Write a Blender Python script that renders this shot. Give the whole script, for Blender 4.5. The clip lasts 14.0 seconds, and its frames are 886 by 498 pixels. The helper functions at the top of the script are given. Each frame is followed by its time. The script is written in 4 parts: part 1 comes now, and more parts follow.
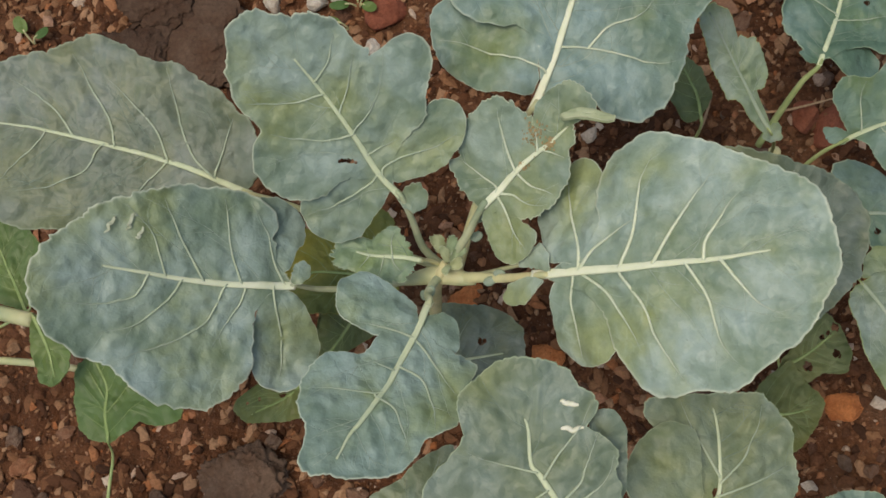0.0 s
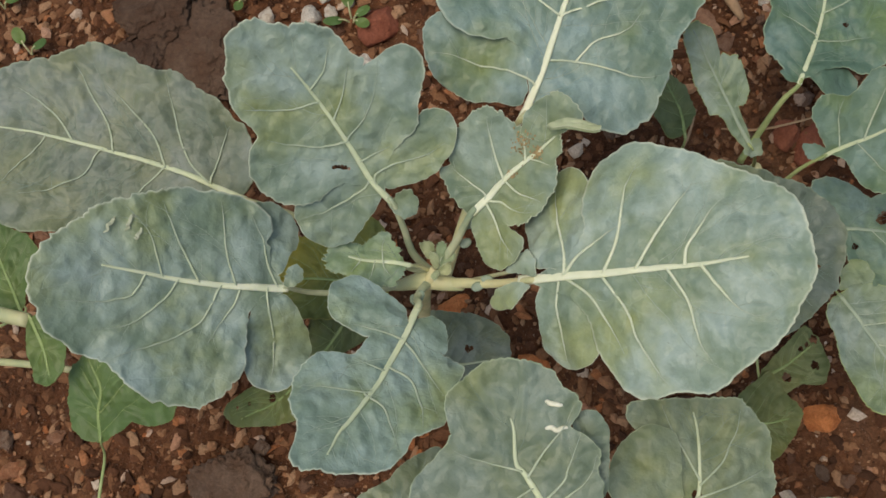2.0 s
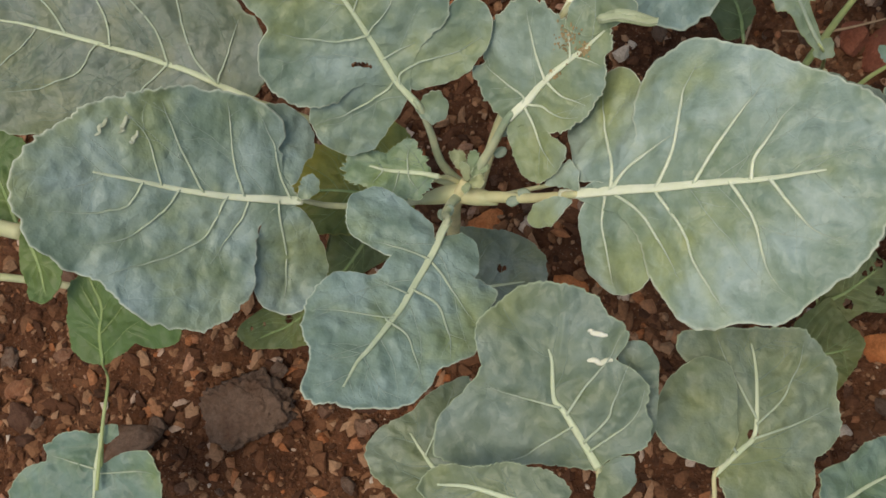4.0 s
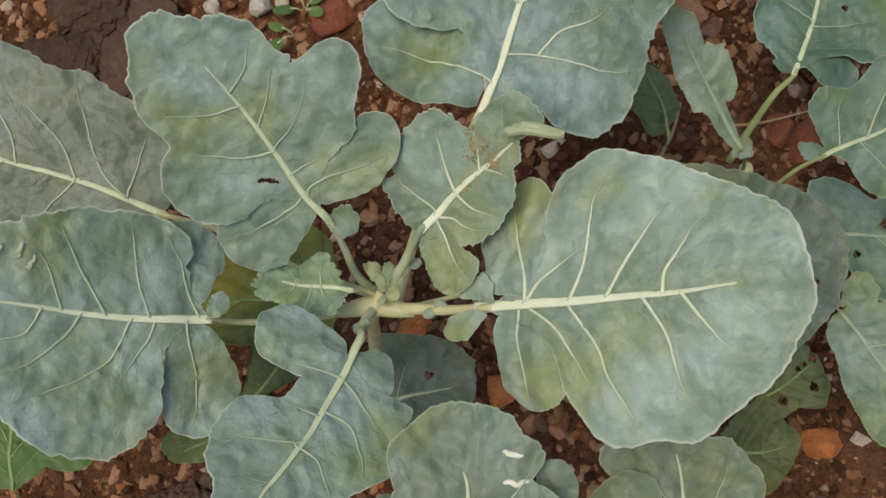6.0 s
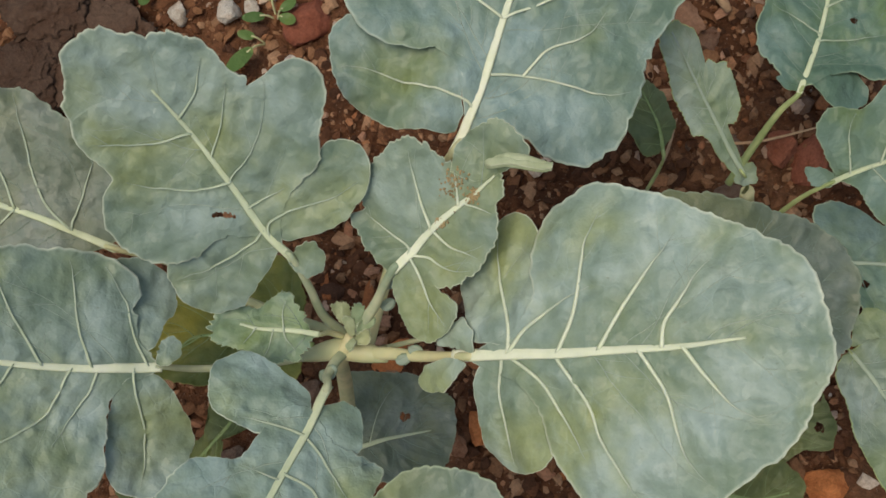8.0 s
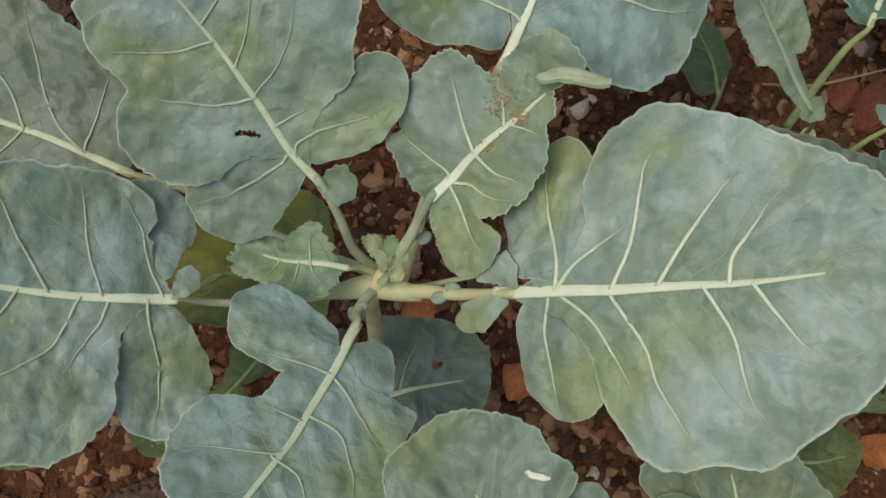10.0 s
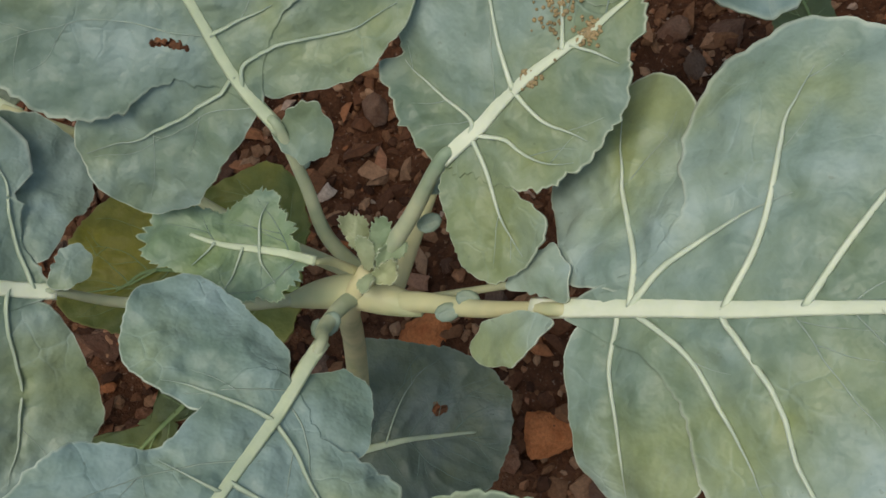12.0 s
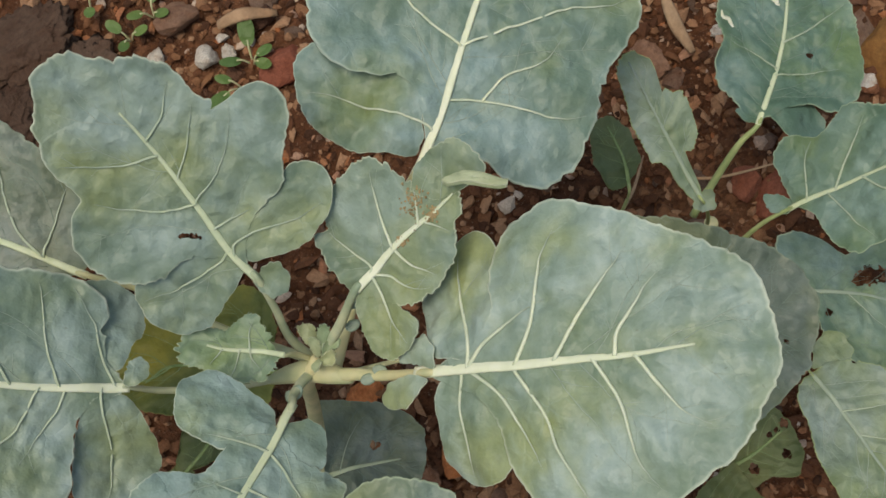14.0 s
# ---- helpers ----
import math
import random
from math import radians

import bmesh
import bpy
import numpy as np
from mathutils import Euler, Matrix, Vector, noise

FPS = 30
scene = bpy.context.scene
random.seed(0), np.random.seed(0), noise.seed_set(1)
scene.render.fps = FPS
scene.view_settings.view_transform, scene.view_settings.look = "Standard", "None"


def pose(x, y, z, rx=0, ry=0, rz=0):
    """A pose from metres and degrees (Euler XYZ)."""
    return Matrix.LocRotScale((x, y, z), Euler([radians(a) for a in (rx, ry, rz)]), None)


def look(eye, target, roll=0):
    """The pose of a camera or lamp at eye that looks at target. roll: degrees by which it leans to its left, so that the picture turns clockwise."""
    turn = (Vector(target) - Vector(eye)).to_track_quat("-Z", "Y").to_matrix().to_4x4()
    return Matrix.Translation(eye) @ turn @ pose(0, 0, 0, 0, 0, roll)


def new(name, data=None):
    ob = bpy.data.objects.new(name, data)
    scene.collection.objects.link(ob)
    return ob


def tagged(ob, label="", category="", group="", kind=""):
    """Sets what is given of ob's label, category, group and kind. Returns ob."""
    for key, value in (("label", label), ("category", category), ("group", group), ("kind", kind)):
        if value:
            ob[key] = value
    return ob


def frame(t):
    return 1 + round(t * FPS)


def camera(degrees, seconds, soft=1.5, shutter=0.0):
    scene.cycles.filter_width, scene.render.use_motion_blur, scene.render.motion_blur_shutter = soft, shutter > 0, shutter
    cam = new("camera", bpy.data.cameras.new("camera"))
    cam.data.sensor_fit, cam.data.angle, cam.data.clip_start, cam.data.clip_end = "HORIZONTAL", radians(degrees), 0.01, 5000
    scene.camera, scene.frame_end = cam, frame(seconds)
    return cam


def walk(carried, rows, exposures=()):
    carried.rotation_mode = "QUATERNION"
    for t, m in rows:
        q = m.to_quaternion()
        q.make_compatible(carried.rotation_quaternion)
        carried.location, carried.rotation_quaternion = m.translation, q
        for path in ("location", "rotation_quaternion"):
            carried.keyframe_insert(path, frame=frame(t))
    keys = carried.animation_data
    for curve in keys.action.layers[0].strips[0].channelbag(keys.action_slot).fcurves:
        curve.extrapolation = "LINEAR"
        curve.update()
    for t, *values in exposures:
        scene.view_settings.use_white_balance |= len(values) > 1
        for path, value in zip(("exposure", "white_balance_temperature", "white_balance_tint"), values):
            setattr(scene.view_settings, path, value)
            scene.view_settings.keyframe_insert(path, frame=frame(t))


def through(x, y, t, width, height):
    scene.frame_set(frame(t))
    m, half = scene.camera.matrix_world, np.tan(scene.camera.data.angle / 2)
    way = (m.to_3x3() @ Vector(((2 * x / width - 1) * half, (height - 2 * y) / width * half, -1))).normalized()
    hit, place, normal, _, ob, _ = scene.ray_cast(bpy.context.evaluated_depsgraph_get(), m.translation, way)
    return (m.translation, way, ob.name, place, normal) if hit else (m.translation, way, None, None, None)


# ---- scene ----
FOV = 43.0
cam = camera(FOV, 14.0, soft=1.6)
# seconds, place, turn in degrees
PATH = [
    (0.0, 0.0990, -0.1704, 0.9268, 14.72, 8.54, -0.13),
    (0.5, 0.1074, -0.1578, 0.9352, 15.69, 6.75, 0.68),
    (1.0, 0.0985, -0.1561, 0.9488, 16.16, 6.59, 0.34),
    (1.5, 0.1001, -0.1779, 0.9549, 16.18, 7.37, 0.30),
    (2.0, 0.0992, -0.1864, 0.9424, 16.02, 7.67, 0.38),
    (2.5, 0.0864, -0.1834, 0.9300, 15.20, 7.94, 0.77),
    (3.0, 0.0886, -0.1742, 0.8902, 12.65, 7.71, 1.68),
    (3.2, 0.0835, -0.1666, 0.8861, 11.74, 8.99, 1.54),
    (5.3, 0.1001, -0.1751, 0.8579, 13.11, 8.31, 1.27),
    (5.5, 0.1005, -0.1698, 0.8593, 13.67, 8.14, 0.87),
    (6.0, 0.1160, -0.1429, 0.8609, 15.16, 7.70, -0.39),
    (6.5, 0.1491, -0.1346, 0.8595, 15.90, 6.73, -1.30),
    (7.0, 0.1583, -0.1170, 0.8499, 15.63, 7.14, -3.60),
    (7.5, 0.1418, -0.0956, 0.8444, 16.76, 6.65, -2.08),
    (8.0, 0.1153, -0.1067, 0.8105, 14.96, 7.03, -0.43),
    (8.5, 0.1062, -0.1125, 0.7922, 13.44, 7.48, -0.08),
    (8.7, 0.1053, -0.1169, 0.7913, 13.47, 7.51, 0.14),
    (10.8, 0.0931, -0.1040, 0.6816, 14.22, 7.87, 2.97),
    (11.0, 0.0893, -0.0978, 0.6516, 14.69, 7.65, 3.83),
    (11.5, 0.0802, -0.0906, 0.6124, 15.78, 7.62, 3.64),
    (12.0, 0.0784, -0.0877, 0.5967, 15.95, 7.79, 4.26),
    (12.5, 0.0858, -0.0892, 0.6154, 16.99, 7.81, 4.77),
    (13.0, 0.1035, -0.1022, 0.6909, 18.74, 8.08, 4.40),
    (13.5, 0.1244, -0.1019, 0.7751, 20.33, 6.29, 0.83),
    (14.0, 0.1307, -0.1324, 0.8148, 18.25, 6.80, -1.02),
]

EXPOSURE = [(0.0, 0.14, 7350, 9), (8.7, 0.13, 7300, 9), (10.8, 0.0, 6900, 6), (13.0, 0.02, 6950, 6), (14.0, 0.17, 7250, 8)]
walk(cam, [(t, pose(*row)) for t, *row in PATH], EXPOSURE)
SKY, SUN = 0.11, 1.5

# ---- light ----
world = bpy.data.worlds.new("sky")
scene.world = world
world.use_nodes = True
wn = world.node_tree.nodes
sky = wn.new("ShaderNodeTexSky")
sky.sky_type = "NISHITA"
sky.sun_disc = False
sky.sun_elevation, sky.sun_rotation = radians(77), radians(231)
sky.air_density, sky.dust_density = 1.6, 3.0
wn["Background"].inputs["Strength"].default_value = SKY
world.node_tree.links.new(sky.outputs["Color"], wn["Background"].inputs["Color"])
sun_data = bpy.data.lights.new("sun", "SUN")
sun_data.energy, sun_data.angle, sun_data.color = SUN, radians(30), (1.0, 0.94, 0.84)
sun = new("sun", sun_data)
sun.matrix_world = look((-0.25, -0.2, 1.4), (0, 0, 0))


# ---- materials ----
class Nodes:
    """A principled material with short ways to add nodes."""

    def __init__(self, name):
        self.mat = bpy.data.materials.new(name)
        self.mat.use_nodes = True
        self.tree = self.mat.node_tree
        self.bsdf = self.tree.nodes["Principled BSDF"]
        self.coord = self.tree.nodes.new("ShaderNodeTexCoord")
        self.info = self.tree.nodes.new("ShaderNodeObjectInfo")
        self.own = None

    def add(self, kind, **values):
        node = self.tree.nodes.new("ShaderNode" + kind)
        for key, value in values.items():
            node.inputs[key].default_value = value
        return node

    def link(self, a, b):
        self.tree.links.new(a, b)

    def noise(self, scale, detail=3.0, rough=0.55, where="Object", seeded=True):
        n = self.add("TexNoise", Scale=scale, Detail=detail, Roughness=rough)
        if seeded:
            shift = self.add("VectorMath")
            shift.operation = "ADD"
            self.link(self.coord.outputs[where], shift.inputs[0])
            self.link(self.own or self.info.outputs["Random"], shift.inputs[1])
            self.link(shift.outputs[0], n.inputs["Vector"])
        else:
            self.link(self.coord.outputs[where], n.inputs["Vector"])
        return n.outputs["Fac"]

    def ramp(self, fac, stops):
        r = self.tree.nodes.new("ShaderNodeValToRGB")
        el = r.color_ramp.elements
        while len(el) < len(stops):
            el.new(0.5)
        for e, (p, c) in zip(el, stops):
            e.position, e.color = p, (*c, 1) if len(c) == 3 else c
        self.link(fac, r.inputs["Fac"])
        return r.outputs["Color"]

    def mix(self, fac, a, b, blend="MIX"):
        m = self.tree.nodes.new("ShaderNodeMix")
        m.data_type, m.blend_type = "RGBA", blend
        for socket, value in ((m.inputs["Factor"], fac), (m.inputs["A"], a), (m.inputs["B"], b)):
            if isinstance(value, bpy.types.NodeSocket):
                self.link(value, socket)
            elif isinstance(value, (int, float)):
                socket.default_value = value
            else:
                socket.default_value = (*value, 1)
        return m.outputs["Result"]

    def math(self, op, a, b=0.0, clamp=True):
        m = self.tree.nodes.new("ShaderNodeMath")
        m.operation, m.use_clamp = op, clamp
        for socket, value in zip(m.inputs, (a, b)):
            if isinstance(value, bpy.types.NodeSocket):
                self.link(value, socket)
            else:
                socket.default_value = value
        return m.outputs[0]

    def bump(self, height, strength, distance):
        b = self.add("Bump", Strength=strength, Distance=distance)
        self.link(height, b.inputs["Height"])
        self.link(b.outputs["Normal"], self.bsdf.inputs["Normal"])

    def done(self, color, roughness, specular=0.4):
        if isinstance(color, bpy.types.NodeSocket):
            self.link(color, self.bsdf.inputs["Base Color"])
        else:
            self.bsdf.inputs["Base Color"].default_value = (*color, 1)
        if isinstance(roughness, bpy.types.NodeSocket):
            self.link(roughness, self.bsdf.inputs["Roughness"])
        else:
            self.bsdf.inputs["Roughness"].default_value = roughness
        self.bsdf.inputs["Specular IOR Level"].default_value = specular
        return self.mat


def leaf_material(name, wax, green, tinge, rim, net=0.16, through=0.16):
    """Brassica leaf: a blue waxy bloom over green, yellower along the veins, a faint net of fine veins, a pale rim and some light through the blade."""
    n = Nodes(name)
    kin = n.add("Attribute")
    kin.attribute_name = "kin"
    n.own = kin.outputs["Fac"]
    middle = tuple(0.5 * (p + q) for p, q in zip(green, wax))
    bloom = n.ramp(n.noise(19, 3, 0.55), [(0.35, green), (0.5, middle), (0.61, wax)])
    # the bloom rubs off in olive patches and beside the veins
    beside = n.add("Attribute")
    beside.attribute_name = "beside_vein"
    patch = n.ramp(n.noise(13, 4, 0.6), [(0.47, (0, 0, 0)), (0.66, (1, 1, 1))])
    streak = n.ramp(n.noise(48, 3, 0.6), [(0.36, (0.15, 0.15, 0.15)), (0.62, (1, 1, 1))])
    bare = n.math("ADD", n.math("MULTIPLY", patch, 0.78), n.math("MULTIPLY", n.math("MULTIPLY", beside.outputs["Fac"], streak), 0.42))
    col = n.mix(bare, bloom, tinge)
    worn = n.ramp(n.noise(70, 3, 0.6), [(0.34, (0.82, 0.86, 0.83)), (0.5, (1, 1, 1)), (0.7, (1.07, 1.06, 1.07))])
    col = n.mix(0.8, col, worn, "MULTIPLY")
    speck = n.ramp(n.noise(190, 4, 0.65), [(0.32, (0.86, 0.88, 0.86)), (0.68, (1.1, 1.09, 1.1))])
    col = n.mix(0.7, col, speck, "MULTIPLY")
    rubbed = n.ramp(n.noise(33, 5, 0.65), [(0.64, (0, 0, 0)), (0.75, (1, 1, 1))])
    col = n.mix(n.math("MULTIPLY", rubbed, 0.4), col, tuple(0.62 * c for c in green))
    dirt = n.ramp(n.noise(330, 2, 0.5), [(0.72, (0, 0, 0)), (0.76, (1, 1, 1))])
    col = n.mix(n.math("MULTIPLY", dirt, 0.3), col, (0.09, 0.1, 0.06))
    # fine vein net, bent by noise
    warp = n.add("TexNoise", Scale=60.0, Detail=2.0)
    n.link(n.coord.outputs["Object"], warp.inputs["Vector"])
    bent = n.tree.nodes.new("ShaderNodeVectorMath")
    bent.operation = "MULTIPLY_ADD"
    bent.inputs[1].default_value = (0.014, 0.014, 0.0)
    n.link(warp.outputs["Color"], bent.inputs[0])
    n.link(n.coord.outputs["Object"], bent.inputs[2])
    nets = []
    for scale, width in ((75.0, 0.045), (210.0, 0.07)):
        v = n.add("TexVoronoi", Scale=scale)
        v.feature = "DISTANCE_TO_EDGE"
        n.link(bent.outputs[0], v.inputs["Vector"])
        nets.append(n.ramp(v.outputs["Distance"], [(0.0, (1, 1, 1)), (width, (0, 0, 0))]))
    soft = n.ramp(n.noise(38, 2, 0.5), [(0.4, (0, 0, 0)), (0.66, (1, 1, 1))])
    wide = n.math("MULTIPLY", n.math("MULTIPLY", nets[0], soft), net)
    fine = n.math("MULTIPLY", nets[1], net * 0.22)
    pale = tuple(min(1.0, 1.25 * c + 0.02) for c in wax)
    col = n.mix(wide, col, pale)
    col = n.mix(fine, col, pale)
    edge = n.add("Attribute")
    edge.attribute_name = "rim"
    col = n.mix(n.math("MULTIPLY", edge.outputs["Fac"], 0.75), col, rim)
    # each leaf a little different
    tone = n.ramp(n.own, [(0.0, (0.8, 0.9, 0.93)), (0.53, (1.22, 1.19, 1.17)), (0.72, (1.04, 1.04, 1.06)), (1.0, (0.99, 0.98, 0.9))])
    col = n.mix(1.0, col, tone, "MULTIPLY")
    # blisters between the fine veins
    cell = n.add("TexVoronoi", Scale=95.0)
    cell.feature = "SMOOTH_F1"
    cell.inputs["Smoothness"].default_value = 0.6
    n.link(bent.outputs[0], cell.inputs["Vector"])
    ht = n.math("ADD", n.math("MULTIPLY", cell.outputs["Distance"], -0.9, clamp=False), n.math("MULTIPLY", n.noise(110, 3, 0.55), 0.75), clamp=False)
    n.bump(n.math("SUBTRACT", ht, n.math("MULTIPLY", wide, 0.3), clamp=False), 0.8, 0.0033)
    rough = n.ramp(n.noise(60, 3, 0.6), [(0.3, (0.42, 0.42, 0.42)), (0.7, (0.58, 0.58, 0.58))])
    mat = n.done(col, rough, 0.5)
    clear = n.add("BsdfTranslucent")
    n.link(n.mix(0.6, col, (0.22, 0.3, 0.05)), clear.inputs["Color"])
    both = n.add("MixShader", Fac=through)
    out = n.tree.nodes["Material Output"]
    n.link(n.bsdf.outputs[0], both.inputs[1])
    n.link(clear.outputs[0], both.inputs[2])
    n.link(both.outputs[0], out.inputs["Surface"])
    return mat


glaucous = leaf_material("glaucous_leaf", (0.29, 0.385, 0.375), (0.15, 0.22, 0.168), (0.25, 0.3, 0.135), (0.62, 0.68, 0.56))
pale_rim = leaf_material("light_rimmed_leaf", (0.29, 0.365, 0.33), (0.16, 0.225, 0.15), (0.22, 0.28, 0.11), (0.38, 0.47, 0.17))
# dull colour of old leaves, with the shade under the crown mixed in
aged_shaded = leaf_material("aged_shaded_leaf", (0.185, 0.23, 0.215), (0.11, 0.15, 0.11), (0.18, 0.205, 0.1), (0.3, 0.36, 0.27))
olive = leaf_material("olive_grey_leaf", (0.195, 0.255, 0.225), (0.125, 0.17, 0.115), (0.195, 0.23, 0.105), (0.42, 0.5, 0.34))
deep_green = leaf_material("deep_green_leaf", (0.185, 0.275, 0.245), (0.105, 0.18, 0.13), (0.18, 0.25, 0.09), (0.45, 0.53, 0.36))
yellowing = leaf_material("yellowing_leaf", (0.15, 0.19, 0.085), (0.105, 0.145, 0.055), (0.2, 0.21, 0.06), (0.22, 0.24, 0.1), through=0.3)
yellow = leaf_material("yellow_leaf", (0.22, 0.23, 0.05), (0.14, 0.17, 0.04), (0.38, 0.3, 0.03), (0.3, 0.27, 0.07), through=0.3)
tender = leaf_material("tender_leaf", (0.42, 0.48, 0.32), (0.3, 0.37, 0.21), (0.44, 0.46, 0.26), (0.68, 0.72, 0.54), through=0.25)
fresh = leaf_material("fresh_leaf", (0.12, 0.2, 0.075), (0.09, 0.16, 0.05), (0.16, 0.22, 0.06), (0.2, 0.27, 0.1), through=0.3)


def vein_material(name, light, dark, rough=0.45, end=None, grain=90):
    """A vein or stalk; with end, the colour of the blade takes over towards its thin end."""
    n = Nodes(name)
    col = n.ramp(n.noise(grain, 3, 0.6), [(0.32, dark), (0.62, light)])
    if end:
        tip = n.add("Attribute")
        tip.attribute_name = "tip"
        col = n.mix(tip.outputs["Fac"], col, end)
    n.bump(n.noise(500, 2, 0.6), 0.2, 0.0005)
    n.bsdf.inputs["Subsurface Weight"].default_value = 0.15
    n.bsdf.inputs["Subsurface Radius"].default_value = (0.004, 0.004, 0.002)
    n.bsdf.inputs["Subsurface Scale"].default_value = 0.4
    return n.done(col, rough, 0.4)


rib_mat = vein_material("midrib_white", (0.8, 0.82, 0.66), (0.66, 0.71, 0.52), end=(0.5, 0.56, 0.4))
vein_mat = vein_material("side_vein_pale", (0.41, 0.48, 0.35), (0.33, 0.4, 0.29), end=(0.27, 0.34, 0.28))
bold_vein_mat = vein_material("side_vein_bold", (0.66, 0.71, 0.53), (0.52, 0.59, 0.43), end=(0.32, 0.39, 0.32))
stalk_mat = vein_material("stalk_pale_green", (0.58, 0.55, 0.32), (0.33, 0.38, 0.22), grain=32)
green_stalk_mat = vein_material("stalk_green", (0.37, 0.43, 0.2), (0.22, 0.3, 0.12), grain=45)
waxy_stalk_mat = vein_material("stalk_waxy_green", (0.45, 0.48, 0.32), (0.24, 0.31, 0.21), grain=45)
pale_rib_mat = vein_material("midrib_pale_green", (0.62, 0.67, 0.46), (0.48, 0.56, 0.37), end=(0.42, 0.49, 0.34))
net_mat = vein_material("fine_vein", (0.33, 0.4, 0.32), (0.27, 0.34, 0.27), 0.55)
dim_net_mat = vein_material("fine_dim_vein", (0.21, 0.28, 0.22), (0.16, 0.23, 0.17), 0.55)
green_vein_mat = vein_material("green_vein", (0.26, 0.34, 0.13), (0.17, 0.26, 0.09))
stem_mat = vein_material("stem_buff", (0.58, 0.54, 0.32), (0.4, 0.42, 0.24), 0.6)
scar_mat = vein_material("dried_scar", (0.75, 0.75, 0.62), (0.55, 0.56, 0.42), 0.8)
dull_scar_mat = vein_material("healed_scar", (0.42, 0.46, 0.36), (0.3, 0.33, 0.24), 0.8)
frass_mat = vein_material("brown_frass", (0.36, 0.27, 0.14), (0.2, 0.15, 0.07), 0.9)


def soil_material():
    n = Nodes("red_brown_soil")
    base = n.ramp(n.noise(9, 4, 0.6, seeded=False), [(0.3, (0.055, 0.024, 0.012)), (0.5, (0.12, 0.05, 0.024)), (0.72, (0.18, 0.09, 0.05))])
    grain = n.ramp(n.noise(160, 5, 0.7, seeded=False), [(0.3, (0.4, 0.38, 0.36)), (0.7, (1.35, 1.3, 1.25))])
    col = n.mix(0.9, base, grain, "MULTIPLY")
    grit = n.ramp(n.noise(480, 2, 0.5, seeded=False), [(0.64, (0, 0, 0)), (0.72, (1, 1, 1))])
    col = n.mix(n.math("MULTIPLY", grit, 0.5), col, (0.36, 0.26, 0.2))
    ht = n.math("ADD", n.noise(120, 5, 0.7, seeded=False), n.math("MULTIPLY", n.noise(520, 3, 0.6, seeded=False), 0.4), clamp=False)
    n.bump(ht, 0.9, 0.006)
    return n.done(col, 0.92, 0.2)


def stone_material(name, stops, scale=14, rough=0.85):
    n = Nodes(name)
    tone = n.ramp(n.info.outputs["Random"], stops)
    grain = n.ramp(n.noise(scale, 6, 0.7), [(0.3, (0.6, 0.58, 0.56)), (0.7, (1.22, 1.2, 1.18))])
    stain = n.ramp(n.noise(scale * 0.2, 3, 0.6), [(0.42, (1, 1, 1)), (0.68, (0.72, 0.6, 0.52))])
    col = n.mix(0.9, n.mix(0.8, tone, grain, "MULTIPLY"), stain, "MULTIPLY")
    n.bump(n.noise(scale * 0.35, 5, 0.75), 0.9, 0.004)
    return n.done(col, rough, 0.25)


def crumb_material():
    n = Nodes("soil_crumb")
    geo = n.tree.nodes.new("ShaderNodeNewGeometry")
    tone = n.ramp(geo.outputs["Random Per Island"], [(0.0, (0.05, 0.022, 0.012)), (0.35, (0.12, 0.05, 0.025)), (0.62, (0.21, 0.1, 0.05)), (0.85, (0.34, 0.2, 0.12)), (0.95, (0.3, 0.105, 0.04)), (1.0, (0.52, 0.43, 0.35))])
    grain = n.ramp(n.noise(500, 4, 0.7, seeded=False), [(0.3, (0.6, 0.6, 0.6)), (0.7, (1.25, 1.25, 1.25))])
    n.bump(n.noise(700, 3, 0.7, seeded=False), 0.5, 0.001)
    return n.done(n.mix(0.8, tone, grain, "MULTIPLY"), 0.9, 0.2)


soil_mat = soil_material()
crumb_mat = crumb_material()
stone_mat = stone_material("brown_stone", [(0.0, (0.09, 0.045, 0.03)), (0.4, (0.16, 0.08, 0.05)), (0.75, (0.25, 0.155, 0.11)), (1.0, (0.33, 0.14, 0.07))])
brick_mat = stone_material("orange_brick", [(0.0, (0.55, 0.2, 0.075)), (1.0, (0.6, 0.22, 0.08))])
ochre_mat = stone_material("ochre_rock", [(0.0, (0.22, 0.11, 0.035)), (1.0, (0.24, 0.12, 0.04))])
red_mat = stone_material("red_stone", [(0.0, (0.24, 0.08, 0.05)), (1.0, (0.27, 0.1, 0.06))])
white_mat = stone_material("whitish_pebble", [(0.0, (0.6, 0.55, 0.48)), (1.0, (0.75, 0.72, 0.68))])
dark_mat = stone_material("dark_rock", [(0.0, (0.06, 0.045, 0.035)), (1.0, (0.1, 0.075, 0.055))])
clod_mat = stone_material("soil_clod", [(0.0, (0.15, 0.098, 0.072)), (1.0, (0.22, 0.15, 0.115))], 18, 0.95)
dim_clod_mat = stone_material("dark_soil_clod", [(0.0, (0.075, 0.046, 0.033)), (1.0, (0.11, 0.07, 0.05))], 18, 0.95)
straw_mat = stone_material("dry_straw", [(0.0, (0.36, 0.24, 0.15)), (1.0, (0.5, 0.36, 0.24))], 90, 0.8)
weed_mat = leaf_material("weed_leaf", (0.13, 0.22, 0.06), (0.09, 0.17, 0.04), (0.16, 0.24, 0.06), (0.16, 0.24, 0.08), 0.15, 0.3)


